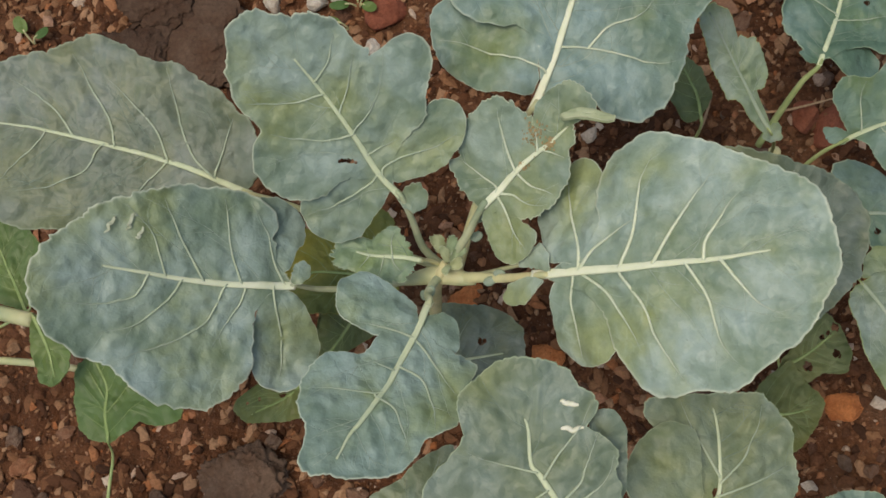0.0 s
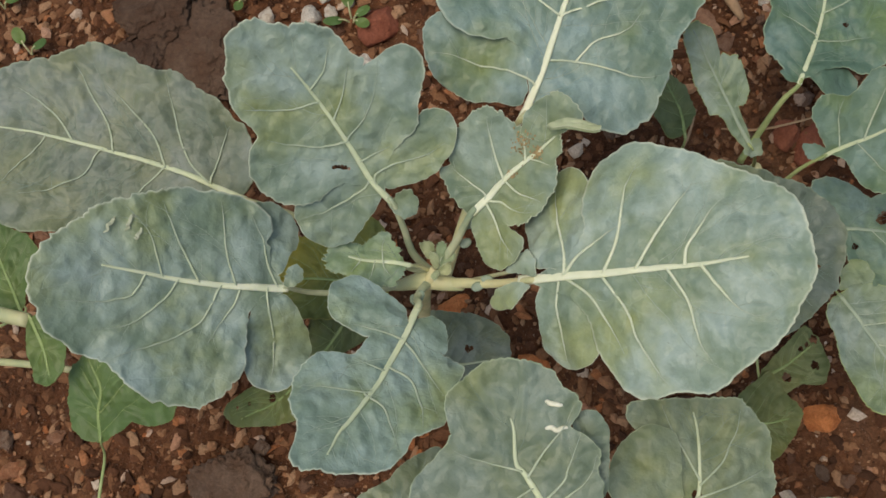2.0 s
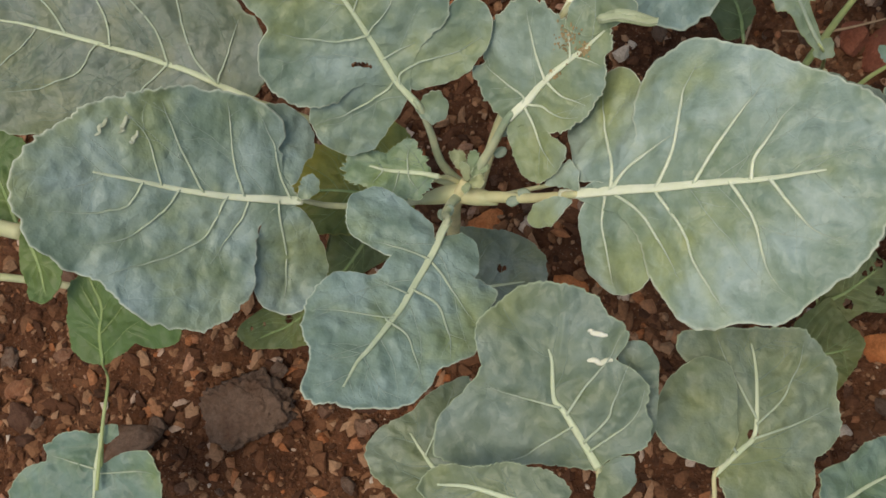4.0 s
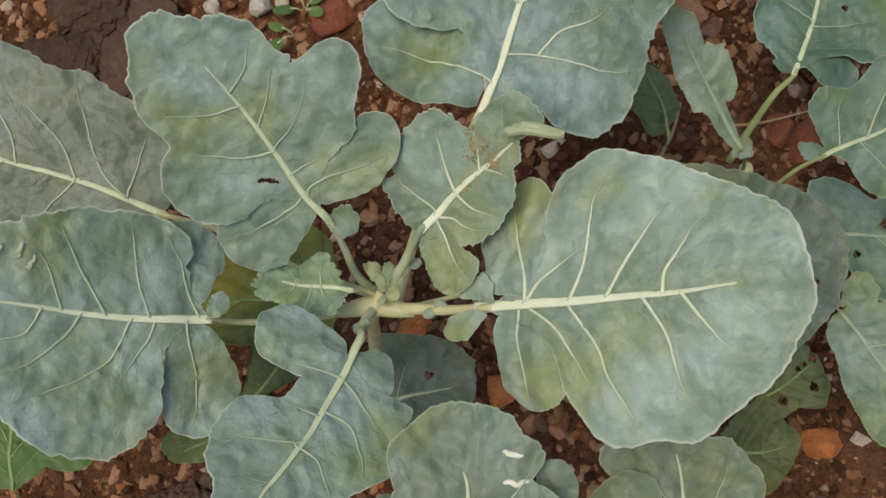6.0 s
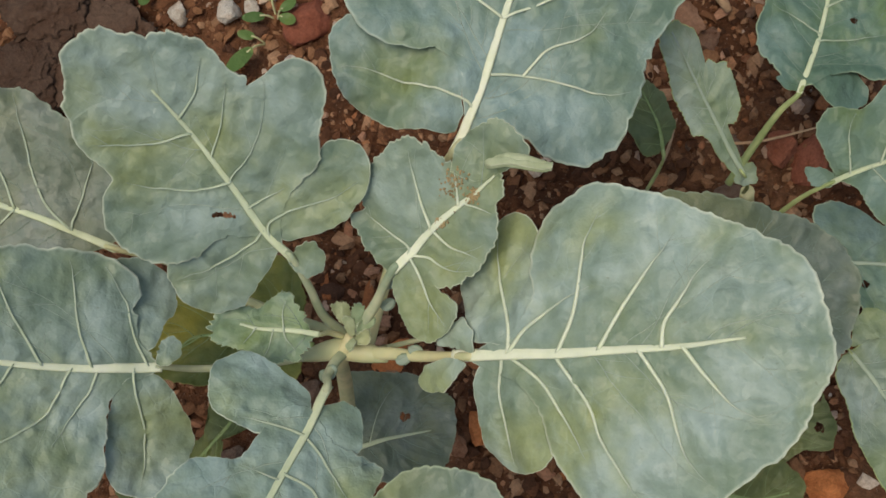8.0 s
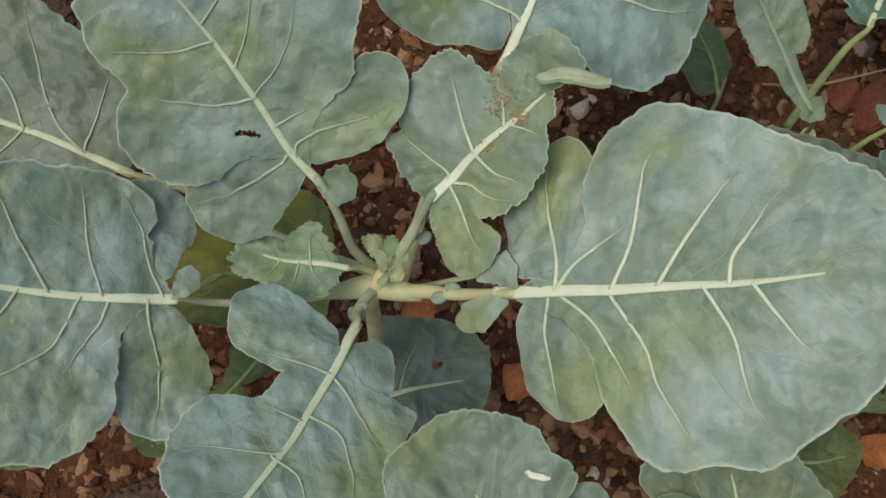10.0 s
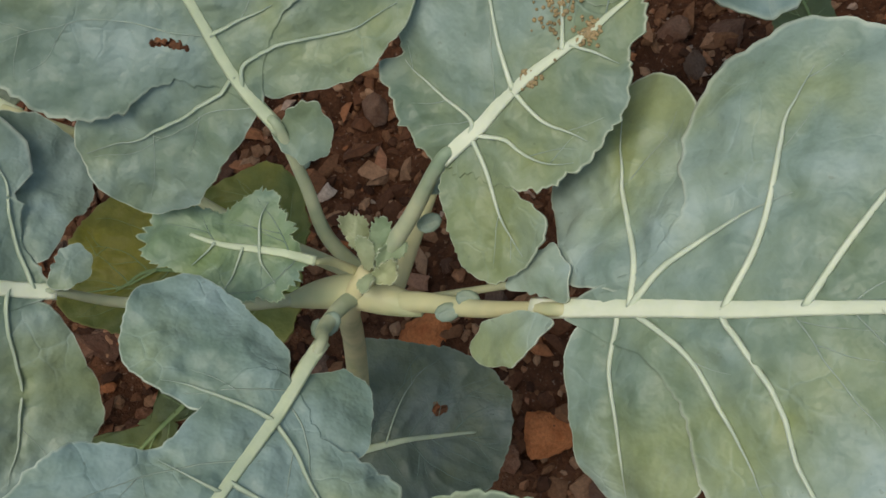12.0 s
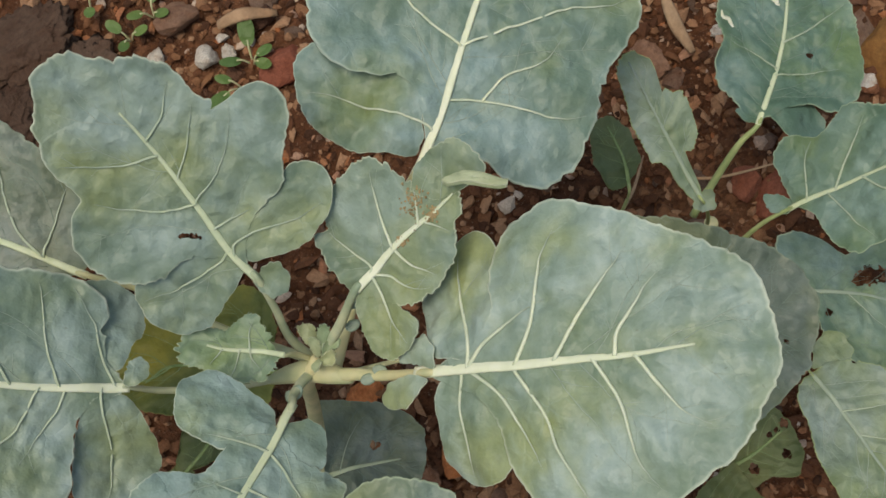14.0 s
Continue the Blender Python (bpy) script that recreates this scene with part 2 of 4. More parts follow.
# ---- mesh helpers ----
def smooth_path(points, steps):
    """A Catmull-Rom line through the points."""
    p = [Vector(q) for q in points]
    p = [2 * p[0] - p[1], *p, 2 * p[-1] - p[-2]]
    line = []
    for a, b, c, d in zip(p, p[1:], p[2:], p[3:]):
        for k in range(steps):
            t = k / steps
            line.append(0.5 * (2 * b + (c - a) * t + (2 * a - 5 * b + 4 * c - d) * t * t + (3 * b - a - 3 * c + d) * t**3))
    return line + [p[-2]]


def tube(points, radius, flat=1.0, steps=5, sides=8, bm=None):
    """A tapered round bar along the points; radius(t) from 0 to 1; flat squeezes it in height."""
    bm = bm or bmesh.new()
    tip = bm.verts.layers.float.get("tip") or bm.verts.layers.float.new("tip")
    line = smooth_path(points, steps)
    rings = []
    for k, q in enumerate(line):
        ahead = (line[min(k + 1, len(line) - 1)] - line[max(k - 1, 0)]).normalized()
        side = ahead.cross(Vector((0, 0, 1)))
        side = side.normalized() if side.length > 0.15 else Vector((1, 0, 0))
        up = side.cross(ahead).normalized()
        r = radius(k / (len(line) - 1))
        rings.append([bm.verts.new(q + r * (math.cos(a) * side + flat * math.sin(a) * up)) for a in (2 * math.pi * j / sides for j in range(sides))])
        for v in rings[-1]:
            v[tip] = (k / (len(line) - 1)) ** 0.7
    for a, b in zip(rings, rings[1:]):
        for j in range(sides):
            bm.faces.new((a[j], a[(j + 1) % sides], b[(j + 1) % sides], b[j]))
    bm.faces.new(rings[0][::-1])
    bm.faces.new(rings[-1])
    return bm


def part(name, bm, material, parent, label="", shade=True):
    """Links a bmesh as one mesh object, under a thing or a part."""
    mesh = bpy.data.meshes.new(name)
    bm.normal_update()
    bm.to_mesh(mesh)
    bm.free()
    mesh.materials.append(material)
    if shade:
        mesh.shade_smooth()
    ob = new(name, mesh)
    ob.parent = parent
    return tagged(ob, label)


def thing(name, x, y, z, label, category, group=""):
    ob = new(name)
    ob.empty_display_size = 0.02
    ob.location = (x, y, z)
    return tagged(ob, label, category, group)


def wave(v, seed, scale):
    return noise.noise(Vector((v[0] * scale + seed * 7.3, v[1] * scale - seed * 3.1, seed * 1.7)))


def shape(centre, outline, notches=()):
    """The outline of a blade: its middle, the radius at an angle, and how far out a place lies (1 at the rim). Notches are cut to a point, with a half width."""
    count = len(outline)
    cx, cy = centre[0] / 1000, centre[1] / 1000
    cuts = []
    for x, y, wide in notches:
        deep = math.hypot(x / 1000 - cx, y / 1000 - cy)
        cuts.append((math.atan2(y / 1000 - cy, x / 1000 - cx), deep, wide / 1000 / deep))

    def radius(a):
        u = a / (2 * math.pi) * count
        k, t = int(u), u - int(u)
        p = [outline[(k + j) % count] for j in (-1, 0, 1, 2)]
        r = 0.5 * (2 * p[1] + (p[2] - p[0]) * t + (2 * p[0] - 5 * p[1] + 4 * p[2] - p[3]) * t * t + (3 * p[1] - p[0] - 3 * p[2] + p[3]) * t**3)
        r = max(r, 1.0) / 1000
        for angle, deep, half in cuts:
            off = abs((a - angle + math.pi) % (2 * math.pi) - math.pi) / half
            if off < 1 and r > deep:
                r = deep + (r - deep) * off**0.7
        return r

    def share(x, y):
        return math.hypot(x - cx, y - cy) / radius(math.atan2(y - cy, x - cx) % (2 * math.pi))

    return cx, cy, radius, share


def blade(form, height, seed, ripple=0.0022, frill=0.03, rings=20, spokes=120, holes=(), plain=False, pucker=None, joined=None, beside=None):
    """A leaf blade of a shape, laid on the surface height(x, y), puckered between its veins, with a rippled rim."""
    cx, cy, radius, share = form
    bm = bmesh.new()
    rim = bm.verts.layers.float.new("rim")
    kin = bm.verts.layers.float.new("kin")
    near_vein = bm.verts.layers.float.new("beside_vein")
    own = (seed * 0.15 + 0.39) % 1.0

    def surface(x, y):
        s = min(1.0, share(x, y))
        w = wave((x, y), seed, 45) * ripple * s * s + wave((x, y), seed + 5, 110) * ripple * 0.6 * s**3
        if plain:
            return height(x, y) + w
        w += wave((x, y), seed + 9, 28) * 0.0024 + wave((x, y), seed + 3, 66) * 0.0014 + wave((x, y), seed + 2, 150) * 0.0006
        if pucker:
            w += pucker(x, y)
        return height(x, y) + w

    def vertex(x, y, s):
        v = bm.verts.new((x, y, surface(x, y)))
        v[rim] = max(0.0, (s - 0.982) / 0.018) * (joined(x, y) if joined else 1.0)
        v[near_vein] = beside(x, y) if beside else 0.0
        v[kin] = own
        return v

    middle = vertex(cx, cy, 0.0)
    levels = [(k / rings) ** 0.8 for k in range(1, rings)] + [0.978, 0.989, 1.0]
    grid = []
    for s in levels:
        row = []
        for j in range(spokes):
            a = 2 * math.pi * j / spokes
            r = radius(a)
            r *= 1 + frill * s**4 * (noise.noise(Vector((math.cos(a) * 8, math.sin(a) * 8, seed))) * 0.5 + noise.noise(Vector((math.cos(a) * 19, math.sin(a) * 19, seed + 4))) * 0.55 + noise.noise(Vector((math.cos(a) * 37, math.sin(a) * 37, seed + 6))) * 0.35)
            row.append(vertex(cx + s * r * math.cos(a), cy + s * r * math.sin(a), s))
        grid.append(row)
    for j in range(spokes):
        bm.faces.new((middle, grid[0][j], grid[0][(j + 1) % spokes]))
        for a, b in zip(grid, grid[1:]):
            bm.faces.new((a[j], b[j], b[(j + 1) % spokes], a[(j + 1) % spokes]))
    for x, y, r in zip(holes[::3], holes[1::3], holes[2::3]):
        hub, r = Vector((x / 1000, y / 1000)), r / 1000
        near = [e for e in bm.edges if all((v.co.xy - hub).length < 2.0 * r + 0.003 for v in e.verts)]
        if near:
            bmesh.ops.subdivide_edges(bm, edges=near, cuts=2, use_grid_fill=True)
        gone = []
        for f in bm.faces:
            d = f.calc_center_median().xy - hub
            if d.length < r * (1 + 0.5 * noise.noise(Vector((d.x * 400, d.y * 400, seed)))):
                gone.append(f)
        bmesh.ops.delete(bm, geom=gone, context="FACES")
    return bm, surface


def thicken(ob, depth=0.0007):
    mod = ob.modifiers.new("thickness", "SOLIDIFY")
    mod.thickness, mod.offset = depth, -1.0
    return ob


LEAF_COUNT = [0]


def add_leaf(plant, material, at, heading, slope, bend, rib, centre, outline, midrib, veins, lobes, stalk, holes, scars, label, ripple=0.003, frill=0.045, notches=(), scar_look=scar_mat, stalk_look=stalk_mat, stalk_wide=1.0):
    """One leaf of a plant: blade, midrib, side veins, basal lobes, stalk and scars; lengths in millimetres."""
    LEAF_COUNT[0] += 1
    seed = LEAF_COUNT[0]
    turn = pose(at[0] / 1000, at[1] / 1000, at[2] / 1000, 0, 0, heading)

    def height(x, y):
        z = slope[0] * x + slope[1] * y + bend[0] * x * x + bend[1] * x * y + bend[2] * y * y
        return z

    rng = random.Random(seed)
    lush = material in (glaucous, pale_rim, aged_shaded, olive, deep_green)
    form = shape(centre, outline, notches)
    forms = [form] + [shape((x, y), radii) for _, x, y, radii in lobes]

    def march(x, y, angle, turn_by, most):
        """A line that wanders over the blade from a point until it nears the rim."""
        line = [x, y]
        for _ in range(most):
            x, y = x + 3.5 * math.cos(angle), y + 3.5 * math.sin(angle)
            if min(f[3](x / 1000, y / 1000) for f in forms) > 0.94:
                break
            line += [x, y]
            angle += turn_by + rng.uniform(-0.16, 0.16)
        return line

    def heading_at(line, k):
        return math.atan2(line[k + 3] - line[k + 1], line[k + 2] - line[k])

    mids = smooth_path([(x, y, 0) for x, y in zip(midrib[::2], midrib[1::2])], 6)
    # side veins run on towards the rim; finer ones fill the gaps
    threads, starts = [], []
    for flat in veins:
        side = 1 if flat[-1] > flat[1] else -1
        starts.append((flat[0], side))
        root = min(mids, key=lambda q: math.hypot(q.x - flat[0] + 1.5, q.y - flat[1]))
        if math.hypot(root.x - flat[0], root.y - flat[1]) < 9:
            flat = [root.x, root.y] + (flat if abs(flat[1] - root.y) > 2.5 else flat[2:])
        threads.append(flat + march(flat[-2], flat[-1], heading_at(flat, len(flat) - 4), -0.04 * side, 7)[2:])
    length = midrib[-2]
    count = max(3, int(length / 11))
    for side in (1, -1):
        for j in range(count):
            at_x = length * (j + 0.5 + rng.uniform(-0.25, 0.25)) / count
            if any(abs(at_x - sx) < 7 and sd == side for sx, sd in starts):
                continue
            p = min(mids, key=lambda q: abs(q.x - at_x))
            run = march(p.x, p.y, side * radians(66 - 26 * at_x / length), -0.035 * side, 26)
            if len(run) > 6:
                threads.append(run)
    forks = []
    for line in threads:
        steps = len(line) // 2
        for k in range(1, steps - 1):
            if rng.random() < (0.4 if steps < 8 else 0.16):
                forks.append(march(line[2 * k], line[2 * k + 1], heading_at(line, 2 * k) + rng.choice((-1, 1)) * rng.uniform(0.5, 0.9), rng.uniform(-0.08, 0.08), rng.randint(3, 7)))
    furrows = [p[:2] for p in mids]
    for line in threads + forks:
        if len(line) > 4:
            furrows += [p[:2] for p in smooth_path([(x, y, 0) for x, y in zip(line[::2], line[1::2])], 3)]
    furrows = np.array(furrows) / 1000
    bold = [p[:2] for p in mids]
    for line in threads[:len(veins)]:
        bold += [p[:2] for p in smooth_path([(x, y, 0) for x, y in zip(line[::2], line[1::2])], 4)]
    bold = np.array(bold) / 1000

    def beside(x, y):
        return math.exp(-math.sqrt(((bold - (x, y)) ** 2).sum(1).min()) / 0.0065)

    def apart(y):
        """How far a lobe has parted from the blade: grown together at the midrib, free at the rim."""
        return min(1.0, max(0.0, (abs(y) - 0.014) / 0.02))

    def joined(x, y):
        return apart(y) if any(f[3](x, y) < 1.0 for f in forms[1:]) else 1.0

    def pucker(x, y):
        d2 = ((furrows - (x, y)) ** 2).sum(1).min()
        return (0.0021 + 0.0013 * wave((x, y), seed + 21, 60)) * (1 - math.exp(-d2 / 0.0042**2))

    bm, top = blade(form, height, seed, ripple, frill, 34, 220, holes, pucker=pucker, joined=joined, beside=beside)
    leaf = part("leaf", bm, material, plant, label)
    leaf.matrix_basis = plant.matrix_basis.inverted() @ turn
    thicken(leaf)
    sheets = [(top, form[3])]
    for (drop, *_), low in zip(lobes, forms[1:]):
        bm, low_top = blade(low, lambda a, b, d=drop: top(a, b) + d / 1000 * (apart(b) if d < 0 else 1.0) - 0.0004, seed, ripple * 0.2, frill, 18, 100, plain=True, beside=beside)
        if drop < 3:
            sheets.append((low_top, low[3]))
        thicken(part("lobe", bm, material, leaf))

    def lie(flat, lift):
        line = []
        for x, y in zip(flat[::2], flat[1::2]):
            x, y = x / 1000, y / 1000
            over = [t(x, y) for t, s in sheets if s(x, y) <= 1.0]
            line.append(Vector((x, y, (max(over) if over else top(x, y)) + lift)))
        return line

    def along(flat, lift, steps=5):
        fine = smooth_path([(x, y, 0) for x, y in zip(flat[::2], flat[1::2])], steps)
        return lie([c for p in fine for c in p[:2]], lift)

    r0 = rib / 2000
    rib_kind = green_vein_mat if material in (fresh, yellowing, yellow) else rib_mat if rib > 4.4 else pale_rib_mat if rib > 2.2 else vein_mat
    part("midrib", tube(along(midrib, 0.0004), lambda t: r0 * (1 - t) ** 0.9 + 0.0005, 0.28, 2), rib_kind, leaf)
    for whole, flat in zip(threads, veins):
        w = (0.0008 if len(flat) > 4 else 0.0006) * (1.15 if rib > 5 else 0.85 if rib > 2.4 else 0.65)
        part("vein", tube(along(whole, 0.0007), lambda t: w * (1 - t) ** 1.4 + 0.0001, 0.4, 2, 6), bold_vein_mat if rib > 4.55 else vein_mat if lush else green_vein_mat, leaf)
    net = bmesh.new()
    for line, w in [(q, 0.00026) for q in threads[len(veins):]] + [(q, 0.00018) for q in forks]:
        if len(line) > 4:
            tube(along(line, 0.0001, 2), lambda t: w * (1 - 0.7 * t), 0.6, 1, 4, net)
    if net.verts:
        tagged(part("vein_net", net, dim_net_mat if material in (deep_green, aged_shaded, olive) else net_mat if lush else green_vein_mat, leaf), kind="stuff")
    if stalk:
        back = turn.inverted()
        line = [back @ Vector((stalk[k] / 1000, stalk[k + 1] / 1000, stalk[k + 2] / 1000)) for k in range(0, len(stalk), 3)]
        end = along(midrib, 0.0)[2]
        part("stalk", tube([*line, Vector((0, 0, -0.0002)), end + Vector((0, 0, -0.003))], lambda t: r0 * stalk_wide * (1.5 - 0.95 * t**1.5), 0.85, 6, 10), stalk_look, leaf)
    for x, y, r in zip(scars[::3], scars[1::3], scars[2::3]):
        if r < 0:
            grains = bmesh.new()
            for _ in range(80):
                gx, gy = random.gauss(x, -r * 0.5), random.gauss(y, -r * 0.5)
                bmesh.ops.create_icosphere(grains, subdivisions=1, radius=random.uniform(0.0003, 0.0008), matrix=Matrix.Translation(lie([gx, gy], 0.0003)[0]))
            part("frass", grains, frass_mat, leaf, "brown insect frass grains")
            continue
        flat = []
        for k in range(6):
            flat += [x + r * (k / 2.5 - 1) * 0.6 + random.uniform(-0.3, 0.3) * r, y + r * (k / 2.5 - 1) + random.uniform(-0.35, 0.35) * r]
        part("scar", tube(along(flat, 0.0003), lambda t: 0.0013 * math.sin(math.pi * (0.1 + 0.85 * t)) + 0.0003, 0.35, 2, 6), scar_look, leaf)
    return leaf


def rock(seed, sharp=0.5, cuts=2, crumbly=0.0):
    """A chipped, lumpy stone about one metre across, to be scaled."""
    bm = bmesh.new()
    bmesh.ops.create_icosphere(bm, subdivisions=cuts, radius=0.5)
    for v in bm.verts:
        n1 = noise.noise(v.co * 2.1 + Vector((seed * 3.7, 0, 0)))
        v.co *= 1 + sharp * n1
    rng = random.Random(seed * 10)
    for _ in range(1 if crumbly > 0.1 else 9):
        cut = Vector((rng.uniform(-1, 1), rng.uniform(-1, 1), rng.uniform(-0.3, 1))).normalized()
        level = rng.uniform(0.24, 0.4)
        for v in bm.verts:
            d = v.co.dot(cut) - level
            if d > 0:
                v.co -= 0.95 * d * cut
    for v in bm.verts:
        v.co *= 1 + 0.22 * sharp * noise.noise(v.co * 7 + Vector((0, seed * 2.9, 0))) + 0.12 * sharp * noise.noise(v.co * 19 + Vector((seed, 0, 0)))
        v.co *= 1 + crumbly * (noise.noise(v.co * 11) + 0.7 * noise.noise(v.co * 27) + 0.4 * noise.noise(v.co * 50))
        v.co.z = max(v.co.z, -0.3)
    return bm


def ground_height(x, y):
    v = Vector((x, y, 0.0))
    z = 0.012 * noise.noise(v * 6.0) + 0.009 * noise.noise(v * 19.0 + Vector((3, 1, 0))) + 0.006 * noise.noise(v * 48.0) + 0.004 * noise.noise(v * 110.0)
    return z - 0.004


# ---- ground ----
def build_ground():
    fine = [-0.62 + 0.0044 * k for k in range(282)]
    far = [0.7, 0.85, 1.1, 1.5, 2.2, 3.5, 6, 11, 20, 40, 90, 200]
    axis = [-f for f in reversed(far)] + fine + far
    bm = bmesh.new()
    rows = [[bm.verts.new((x, y, ground_height(x, y))) for x in axis] for y in axis]
    for a, b in zip(rows, rows[1:]):
        for k in range(len(axis) - 1):
            bm.faces.new((a[k], a[k + 1], b[k + 1], b[k]))
    ob = part("ground", bm, soil_mat, None)
    return tagged(ob, "loose red-brown garden soil with crumbs and grit", "soil", kind="structure")


build_ground()


# ---- plants ----
def plant(x, y, label, points, thick):
    ob = thing("broccoli_plant", x, y, ground_height(x, y) - 0.004, label, "plant", "young broccoli plants")
    back = Vector(ob.location)
    part("stem", tube([Vector(p) - back for p in points], lambda t: thick * (1.1 - 0.3 * t), 1.0, 6, 12), stem_mat, ob)
    return ob


STEM = [(-0.0501, -0.0502, -0.01), (-0.043, -0.0444, 0.03), (-0.0329, -0.0312, 0.09), (-0.0229, -0.0197, 0.15), (-0.0146, -0.0129, 0.2), (-0.0082, -0.0096, 0.238), (0.0, 0.0, 0.25)]
STEM_FOOT = STEM[0]
broccoli = plant(STEM_FOOT[0], STEM_FOOT[1], "young broccoli plant with broad blue-green leaves on soil", STEM, 0.0046)
front_plant = plant(0.085, -0.285, "neighbouring broccoli plant with grey-green leaves, partly seen", [(0.085, -0.285, -0.01), (0.08, -0.28, 0.1), (0.08, -0.275, 0.22)], 0.008)
right_plant = plant(0.238, 0.132, "small broccoli plant with eaten lower leaves on soil", [(0.238, 0.132, -0.01), (0.236, 0.128, 0.03), (0.232, 0.125, 0.07)], 0.006)
left_plant = plant(-0.47, -0.06, "fresh green plant shaded by larger leaves", [(-0.47, -0.06, -0.01), (-0.465, -0.058, 0.06), (-0.46, -0.055, 0.13)], 0.006)

add_leaf(broccoli, glaucous, at=(62, -18, 286), heading=-2.9, slope=(0.788, 0.213), bend=(-2.26, -1.13, -2.06), rib=5.5,
         centre=(85, -1), outline=[69, 68, 68, 68, 65, 62, 60, 59, 59, 62, 66, 71, 78, 78, 78, 73, 67, 59, 59, 63, 82, 66, 58, 56, 57, 62, 65, 69, 73, 73, 69, 71, 72, 68, 66, 67, 68, 67, 68, 70],
         midrib=[-7, 1, 21, -1, 48, -3, 68, -3, 88, -3, 104, -2, 121, 0], veins=[[21, -1, 21, 12, 17, 30], [47, -3, 51, 15, 54, 36], [63, -3, 70, 12, 79, 26], [88, -3, 89, 7, 94, 15], [18, -4, 17, -17, 20, -31, 22, -40], [24, -4, 37, -15, 45, -27], [45, -7, 58, -26, 63, -40, 71, -53], [80, -6, 90, -22, 94, -36], [99, -4, 103, -12, 108, -18], [22, 0, 28, 8, 36, 14]],
         lobes=[(-4.0, 18, 33, [18, 19, 21, 24, 29, 33, 33, 26, 23, 21, 21, 22, 22, 21, 22, 25, 30, 29, 30, 29, 27, 25, 21, 19]), (-1.5, 24, -30, [19, 18, 17, 16, 17, 19, 21, 24, 30, 27, 22, 18, 17, 16, 17, 18, 18, 20, 23, 25, 26, 25, 23, 21]), (3.4, -13, -8, [10, 14, 12, 10, 9, 8, 7, 7, 7, 8, 10, 10, 12, 12, 11, 10, 9, 8, 8, 9, 8, 8, 8, 9]), (3.2, -4, 9, [8, 8, 7, 7, 8, 9, 7, 7, 7, 7, 8, 9, 10, 11, 8, 6, 6, 5, 6, 6, 8, 11, 9, 8])],
         stalk=[0, 0, 230, 3, -7, 241, 19, -9, 248, 38, -13, 260], holes=[], scars=[], label='large rounded blue-green leaf with bold white midrib', frill=0.028)
add_leaf(broccoli, glaucous, at=(-87, -19, 286), heading=-178.8, slope=(0.766, -0.214), bend=(0.55, -2.27, 0.87), rib=4.5,
         centre=(60, 10), outline=[61, 62, 62, 62, 60, 57, 53, 55, 59, 63, 65, 66, 65, 61, 57, 53, 47, 43, 41, 41, 47, 59, 57, 57, 67, 73, 73, 68, 63, 60, 55, 52, 50, 50, 49, 50, 51, 53, 56, 58],
         midrib=[0, 0, 16, 2, 31, 3, 47, 3, 62, 2, 76, 1, 89, 0], veins=[[7, 0, 10, -12, 11, -22], [28, 2, 30, -15, 31, -35], [47, 3, 51, -14, 55, -27], [63, 1, 64, -13], [71, 2, 76, 14, 85, 18], [56, 5, 62, 15, 73, 26], [35, 4, 44, 23, 57, 35, 68, 41], [24, 4, 27, 12, 31, 18], [11, 3, 10, 19, 11, 40]],
         lobes=[(-9.0, 8, 34, [17, 18, 20, 25, 28, 28, 28, 25, 23, 22, 19, 18, 18, 18, 20, 22, 26, 30, 30, 26, 22, 19, 18, 17]), (-8.0, 7, -32, [11, 11, 11, 12, 14, 18, 25, 21, 15, 13, 13, 12, 12, 12, 14, 15, 17, 18, 20, 20, 21, 17, 14, 13]), (3.2, -4, -7, [5, 5, 6, 8, 8, 7, 7, 6, 5, 5, 5, 5, 5, 5, 6, 7, 7, 8, 7, 6, 6, 5, 5, 4])],
         stalk=[0, -1, 232, -45, -12, 245, -75, -17, 265], holes=[], scars=[83, -22, 4.5, 74, -25, 4, 71, -19, 3], scar_look=dull_scar_mat, stalk_look=waxy_stalk_mat, stalk_wide=0.7, notches=[(12, -24, 4)], label='broad blue-green leaf with wavy rim and white midrib')
